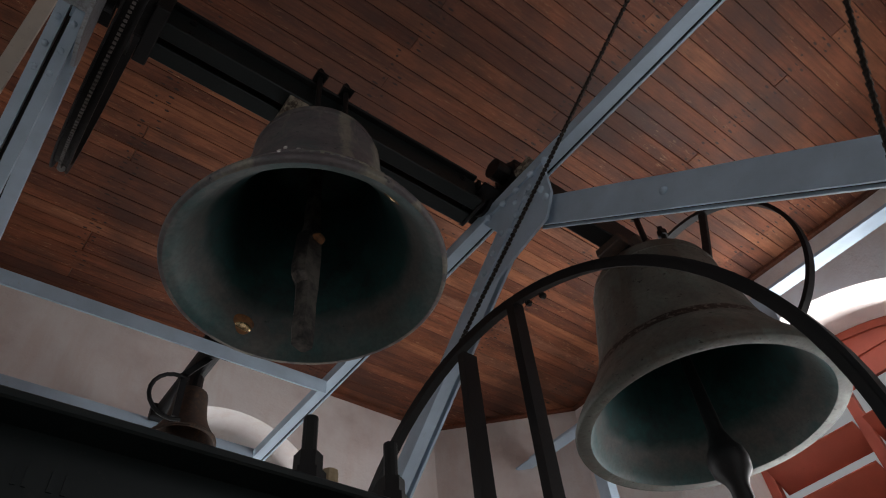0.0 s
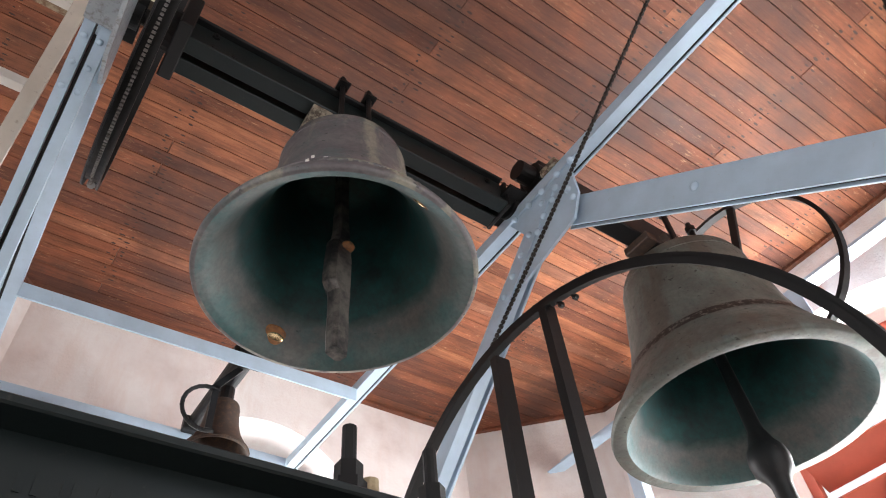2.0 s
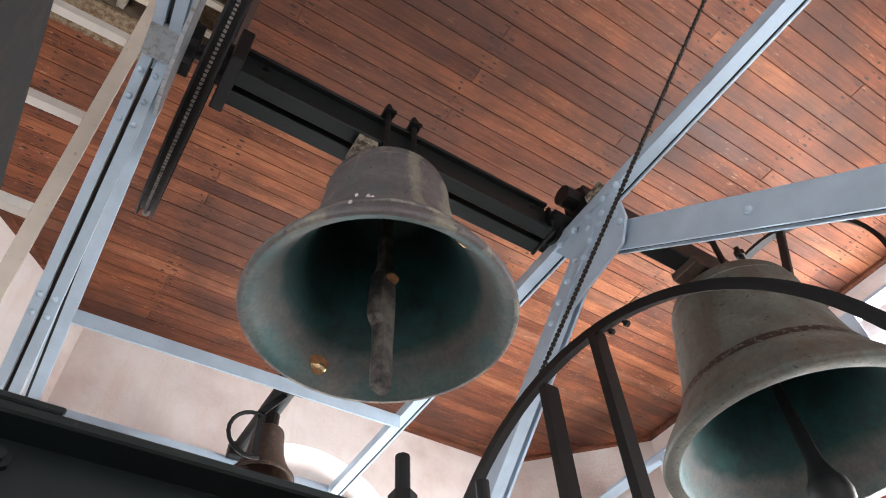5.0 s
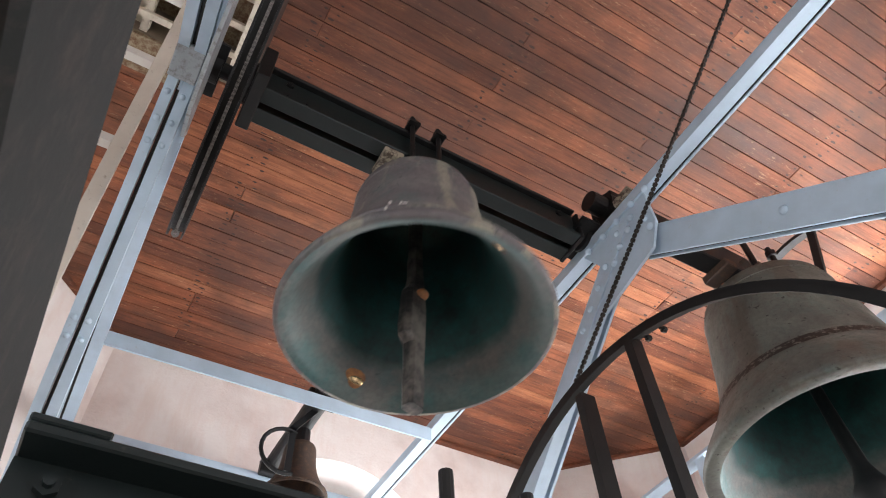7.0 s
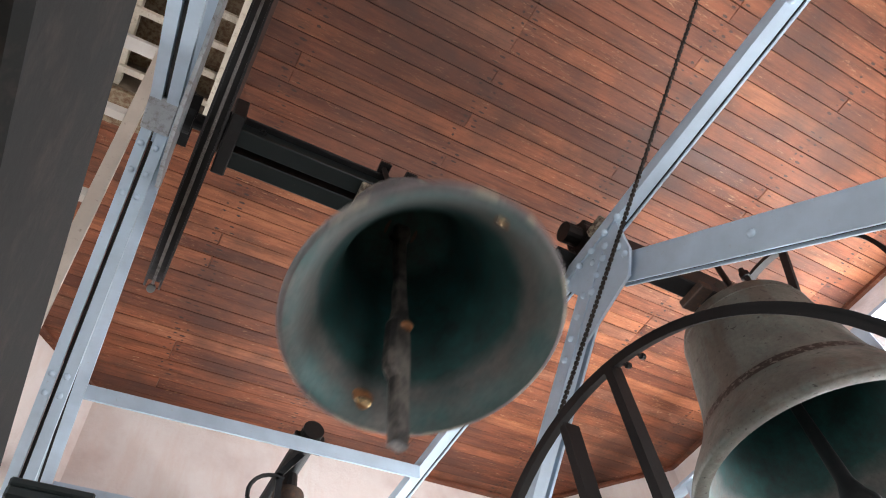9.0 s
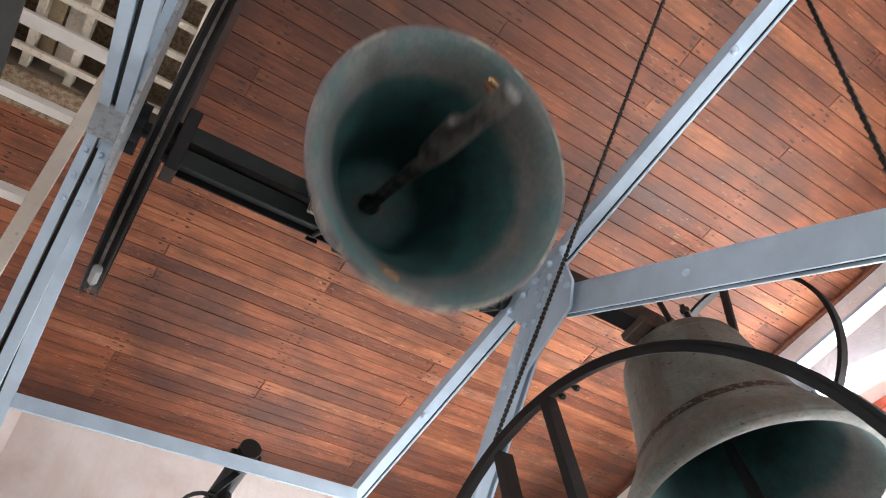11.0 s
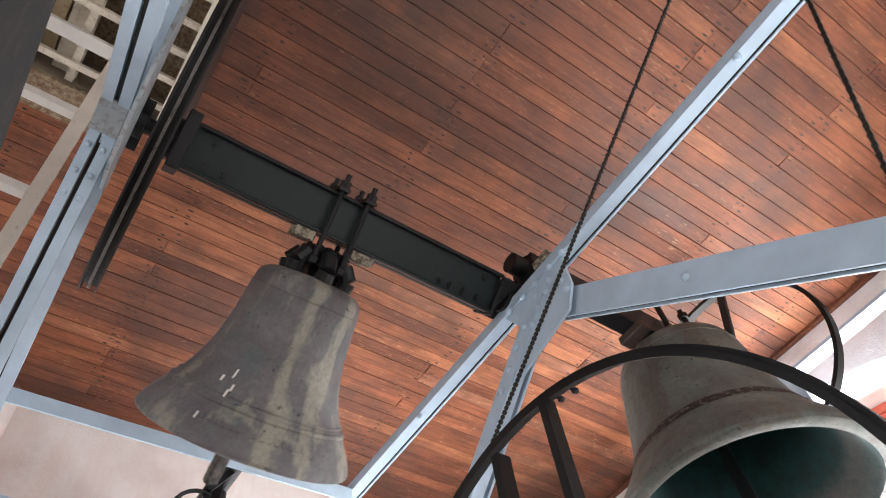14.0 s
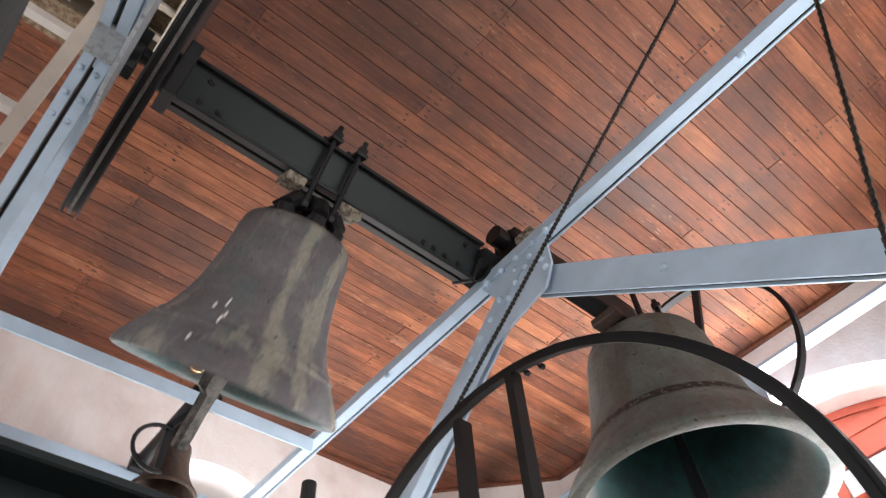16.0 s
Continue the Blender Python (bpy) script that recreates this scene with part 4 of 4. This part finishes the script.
def build_lower_headstock():
    y = 1.15
    t = thing("lower_headstock", (0.6, y, 2.10), "dark green cast-iron headstock of a lower bell with a large wheel", "bell headstock")
    z1, z0 = 2.30, 2.04
    part("web", box((-0.09, y - 0.012, z0), (1.20, y + 0.012, z1)), M["green"], t)
    part("top_flange", box((-0.09, y - 0.085, z1), (1.22, y + 0.085, z1 + 0.02), 0.004), M["green"], t)
    part("bottom_flange", box((-0.09, y - 0.085, z0 - 0.02), (1.22, y + 0.085, z0), 0.004), M["green"], t)
    part("end_cap", box((-0.09, y - 0.085, z1 + 0.02), (0.03, y + 0.085, z1 + 0.034), 0.003), M["green"], t)
    # worn raised casting marks that cannot be read
    x = 0.045
    for w in (0.03, 0.035, 0.022, 0.03):
        part("casting_mark", box((x, y - 0.0145, 2.205), (x + w * 0.3, y - 0.012, 2.24)), M["green"], t)
        part("casting_mark", box((x + w * 0.7, y - 0.0145, 2.205), (x + w, y - 0.012, 2.24)), M["green"], t)
        x += w + 0.03
    for bx, by_ in ((0.668, y - 0.02), (0.872, y - 0.02)):
        b = part("hanger_bolt", rod((bx, by_, 1.95), (bx, by_, 2.49), 0.016, 12), M["black"], t)
        part("nut", rod((bx, by_, 2.32), (bx, by_, 2.36), 0.038, 6), M["black"], b)
        part("nut", rod((bx, by_, 2.362), (bx, by_, 2.40), 0.030, 6), M["black"], b)
    part("bolt", bolt_head((-0.03, y - 0.012, 2.262), (0, -1, 0), 0.016, 0.014), M["green"], t)
    part("packing_peg", rod((0.725, y - 0.01, 2.32), (0.725, y - 0.01, 2.385), 0.018, 10), M["raw"], t, "short pale wooden peg")
    part("journal", rod((1.22, y, 2.18), (1.52, y, 2.18), 0.04, 16), M["black"], t)
    part("journal", rod((-0.35, y, 2.18), (-0.09, y, 2.18), 0.04, 16), M["black"], t)
    cy, cz, R, xw = 1.198, 2.18, 0.927, 1.30
    wheel = part("wheel_rim", join(ring_x(xw, cy, cz, [(-0.022, R - 0.012), (0.022, R - 0.012), (0.022, R), (-0.022, R)], 96), ring_x(xw, cy, cz, [(-0.022, R - 0.032), (-0.016, R - 0.032), (-0.016, R - 0.010), (-0.022, R - 0.010)], 96)), M["black"], t, "dark iron wheel rim")
    part("spoke", bar((xw, 1.295, cz), (xw, 1.295, 3.045), 0.056, 0.03, (0, 1, 0)), M["black"], wheel)
    part("spoke", bar((xw, 1.05, cz), (xw, 1.05, 3.075), 0.046, 0.03, (0, 1, 0)), M["black"], wheel)
    part("spoke", bar((xw, cy, cz), (xw, cy, cz - R + 0.02), 0.06, 0.05, (0, 1, 0)), M["black"], wheel)
    part("hub", rod((1.23, y, 2.18), (1.37, y, 2.18), 0.10, 20), M["black"], wheel)
    for a in (100, 104, 108):
        p = (xw, cy + (R - 0.05) * math.cos(radians(a)), cz + (R - 0.05) * math.sin(radians(a)))
        part("rim_bolt", bolt_head(p, (-1, 0, 0), 0.008, 0.012), M["black"], wheel)
    # rails that carry the headstock
    r = thing("bell_support_rails", (0.6, y, 0.0), "dark green steel rails and posts of the lower bell frame", "bell frame")
    part("rail", box((-0.24, Y0 + 0.02, 1.84), (-0.056, 2.0, 2.0), 0.004), M["matt"], r)
    part("rail", box((1.44, -0.2, 2.02), (1.55, 2.6, 2.12), 0.004), M["green"], r)
    for x, y0 in ((-0.22, -1.2), (-0.22, 1.95), (1.45, -0.15), (1.45, 2.5)):
        part("post", box((x, y0 - 0.04, 0), (x + 0.08, y0 + 0.04, 1.84 if x < 0 else 2.02), 0.004), M["green"], r)
    part("journal_seat", box((-0.22, y - 0.07, 2.0), (-0.11, y + 0.07, 2.14), 0.005), M["black"], r)
    part("journal_strap", box((-0.20, y - 0.06, 2.14), (-0.13, y + 0.06, 2.235), 0.005), M["black"], r)


def chain(name, a, b, label):
    """A roller chain: plates turned in pairs, every link an object on one mesh."""
    a, b = Vector(a), Vector(b)
    t = thing(name, a, label, "chain", "wheel drive chains")
    m, length = frame_of(a, b, (1, 0, 0))
    pitch = 0.0165
    bm = join(box((-0.0068, -0.0055, -0.0064), (-0.0048, 0.0055, 0.0064), 0.0015), box((0.0048, -0.0055, -0.0064), (0.0068, 0.0055, 0.0064), 0.0015), box((-0.0048, -0.002, -0.0088), (0.0048, 0.002, 0.0088)))
    me = bpy.data.meshes.new("link")
    bm.to_mesh(me)
    bm.free()
    me.materials.append(M["chain"])
    n = int(length / pitch)
    for i in range(n):
        o = new("link", me)
        o.parent = t
        q = m.copy()
        q.translation = (m @ Vector((0, 0, (i + 0.5) * pitch))) - a
        o.matrix_basis = q @ Matrix.Diagonal((1.0 if i % 2 else 0.72, 1, 1, 1))
    return t


def build_ladder():
    t = thing("ladder", (-0.5, 2.4, 0.0), "white painted steel ladder leaning up to the ceiling hatch", "ladder")

    def at(x, z):
        return (x, 1.36 + 0.45 * (4.6 - z), z)

    for x in (-0.30, -0.72):
        part("stile", bar(at(x, 0.0), at(x, 4.75), 0.052, 0.03, (0, -1, 0.3)), M["cream"], t)
    z = 4.24
    while z > 0.1:
        part("rung", bar(at(-0.327, z), at(-0.693, z), 0.035, 0.045, (0, 0, 1)), M["white"], t)
        z -= 0.36


def build_hatch():
    x0, x1, y0, y1 = HATCH
    t = thing("ceiling_hatch", (x0, y0, ZC), "open ceiling hatch with limewashed laths across it", "hatch")
    part("bead", box((x1 + 0.016, y0, ZC - 0.028), (x1 + 0.045, y1 - 0.1, ZC - 0.005)), M["nail"], t, "dark-stained wooden bead")
    part("trim_board", box((x1 - 0.075, y0, ZC - 0.01), (x1 - 0.030, y1 - 0.02, ZC + 0.012)), M["pale"], t)
    part("sill_board", box((x0 - 0.05, y1 - 0.01, ZC - 0.026), (x1 - 0.20, y1 + 0.16, ZC - 0.005)), M["dim"], t, "grey board along the hatch edge")
    y, k = y1 - 0.09, 0
    while y > y0 + 0.05:
        part("lath", box((x0, y - 0.014, ZC + 0.013), (x1 - 0.03, y + 0.014, ZC + 0.036)), M["pale"], t)
        if k in (1, 4):
            part("lath", box((x0, y - 0.03, ZC - 0.012), (x1 - 0.24, y + 0.03, ZC + 0.011)), M["white"], t, "whitewashed broad lath")
        y -= 0.138
        k += 1
    for x, w in ((-0.27, 0.016), (-0.455, 0.016), (-0.63, 0.016)):
        part("joist", box((x - w, y0, ZC + 0.037), (x + w, y1, ZC + 0.10)), M["pale"], t)
    part("loose_board", box((-0.545, y0, ZC + 0.101), (-0.475, y1, ZC + 0.118)), M["pale"], t, "whitewashed stained board")
    part("loose_board", box((-0.66, y0, ZC + 0.119), (-0.56, y1 - 0.05, ZC + 0.138)), M["raw"], t, "yellow new timber board")
    h = 0.30
    lining = thing("upper_lining", (x0, y0, ZC + 0.06), "dim brown boarding above the hatch", "boarding")
    part("side_board", box((x0 - 0.03, y0 - 0.03, ZC + 0.061), (x0 - 0.005, y1 + 0.03, ZC + h)), M["floor"], lining)
    part("side_board", box((x1 + 0.005, y0 - 0.03, ZC + 0.061), (x1 + 0.03, y1 + 0.03, ZC + h)), M["floor"], lining)
    part("side_board", box((x0 - 0.004, y1 + 0.005, ZC + 0.061), (x1 + 0.004, y1 + 0.03, ZC + h)), M["floor"], lining)
    part("side_board", box((x0 - 0.004, y0 - 0.03, ZC + 0.061), (x1 + 0.004, y0 - 0.005, ZC + h)), M["floor"], lining)
    part("top_board", box((x0 - 0.03, y0 - 0.03, ZC + h + 0.002), (x1 + 0.03, y1 + 0.03, ZC + h + 0.03)), M["dim"], lining)


def build_backdrop():
    m, t, p = mat("bright_haze")
    p.inputs["Base Color"].default_value = (0.8, 0.82, 0.85, 1)
    p.inputs["Emission Color"].default_value, p.inputs["Emission Strength"].default_value = (1.0, 0.97, 0.95, 1), 0.75
    for lo, hi in (((X1 + 30, -60, -11.9), (X1 + 30.2, 60, 40)), ((-60, Y1 + 60, -11.9), (X1 + 29, Y1 + 60.2, 40))):
        structure("backdrop", box(lo, hi), m, "bright hazy white sky outside the tower", "sky")


def build_ground():
    bm = bmesh.new()
    bmesh.ops.create_grid(bm, x_segments=8, y_segments=8, size=1500, matrix=Matrix.Translation((0, 0, -12)))
    structure("ground", bm, M["floor"], "dry ground far below the tower", "ground")


build_ceiling()
build_room()
arched_shutter("louvred_shutter", (X1 + 0.46, Y1 - CH - WIN_RIGHT[0], 0), (0, 1, 0), (-1, 0, 0), WIN_RIGHT, "red painted louvred shutter in an arched window")
build_frame()
bell, clapper, CLAP_Z = build_swinging_bell()
build_still_bell()
build_bearings()
build_small_bell()
build_lower_headstock()
chain("drive_chain", (1.30, 1.36, 3.09), (1.30, -0.62, 4.52), "black oily roller chain running up from the wheel")
chain("drive_chain", (1.30, 0.268, 1.98), (1.30, -0.62, 4.50), "black oily roller chain running up from the wheel")
build_ladder()
build_hatch()
build_ground()
build_backdrop()

# ---- what moves ----
SWING = [
    (0.0, -0.3), (4.2, -0.3), (4.9, 3), (5.6, -6), (6.3, 11.5), (6.6, 12.5), (6.8, 9), (7.0, 1), (7.2, -10), (7.4, -17), (7.5, -18), (7.6, -17.5), (7.8, -11.5), (8.0, 3),
    (8.2, 19), (8.4, 27), (8.6, 27.5), (8.8, 13), (9.0, -10.5), (9.1, -19.5), (9.2, -29.5), (9.45, -44), (9.7, -22), (9.95, 16), (10.25, 44), (10.55, 17), (10.8, -24),
    (11.1, -50), (11.3, -40.5), (11.5, -15), (11.7, 25), (11.8, 40), (11.9, 47), (12.0, 49), (12.1, 48), (12.2, 43), (12.3, 32), (12.4, 16), (12.5, -3), (12.6, -26), (12.7, -42), (12.8, -53.5),
    (12.9, -58), (13.0, -57), (13.1, -49), (13.2, -35), (13.3, -20), (13.4, 4), (13.5, 23), (13.6, 40), (13.7, 53), (13.85, 58), (14.0, 52.5), (14.1, 40), (14.2, 20.5), (14.3, 3),
    (14.4, -19.5), (14.5, -37), (14.6, -53), (14.7, -62), (14.8, -65), (14.9, -59), (15.0, -47), (15.1, -32), (15.2, -8), (15.3, 15), (15.4, 33), (15.5, 46), (15.6, 54), (15.7, 57), (15.85, 51), (16.0, 38),
]
# the clapper's lean against the bell's own axis
CLAP = [
    (0.0, -0.5), (4.2, -0.5), (5.0, -2), (5.6, 5), (6.3, -4), (6.6, -4), (7.0, 2), (7.2, 10), (7.5, 17), (7.8, 14), (8.0, 3), (8.2, -4), (8.5, -6), (8.8, 0), (9.0, 17), (9.2, 19), (9.45, 8), (9.7, -14),
    (9.95, -10), (10.25, 12), (10.55, 14), (10.8, 8), (11.1, -14), (11.5, -14), (11.7, 4), (11.9, 14), (12.3, 14), (12.5, 15), (12.6, 8), (12.7, -6), (12.8, -14), (13.2, -14), (13.4, -3), (13.5, 6),
    (13.9, 14), (14.2, 14), (14.3, 15), (14.4, 6), (14.5, -8), (14.6, -14), (15.1, -14), (15.2, -8), (15.5, 8), (15.7, 14), (16.0, 14),
]


def motions():
    walk(bell, [(t, pose(*AXIS, a, 0, 0)) for t, a in SWING])
    walk(clapper, [(t, pose(0, 0, CLAP_Z, a, 0, 0)) for t, a in CLAP])


motions()
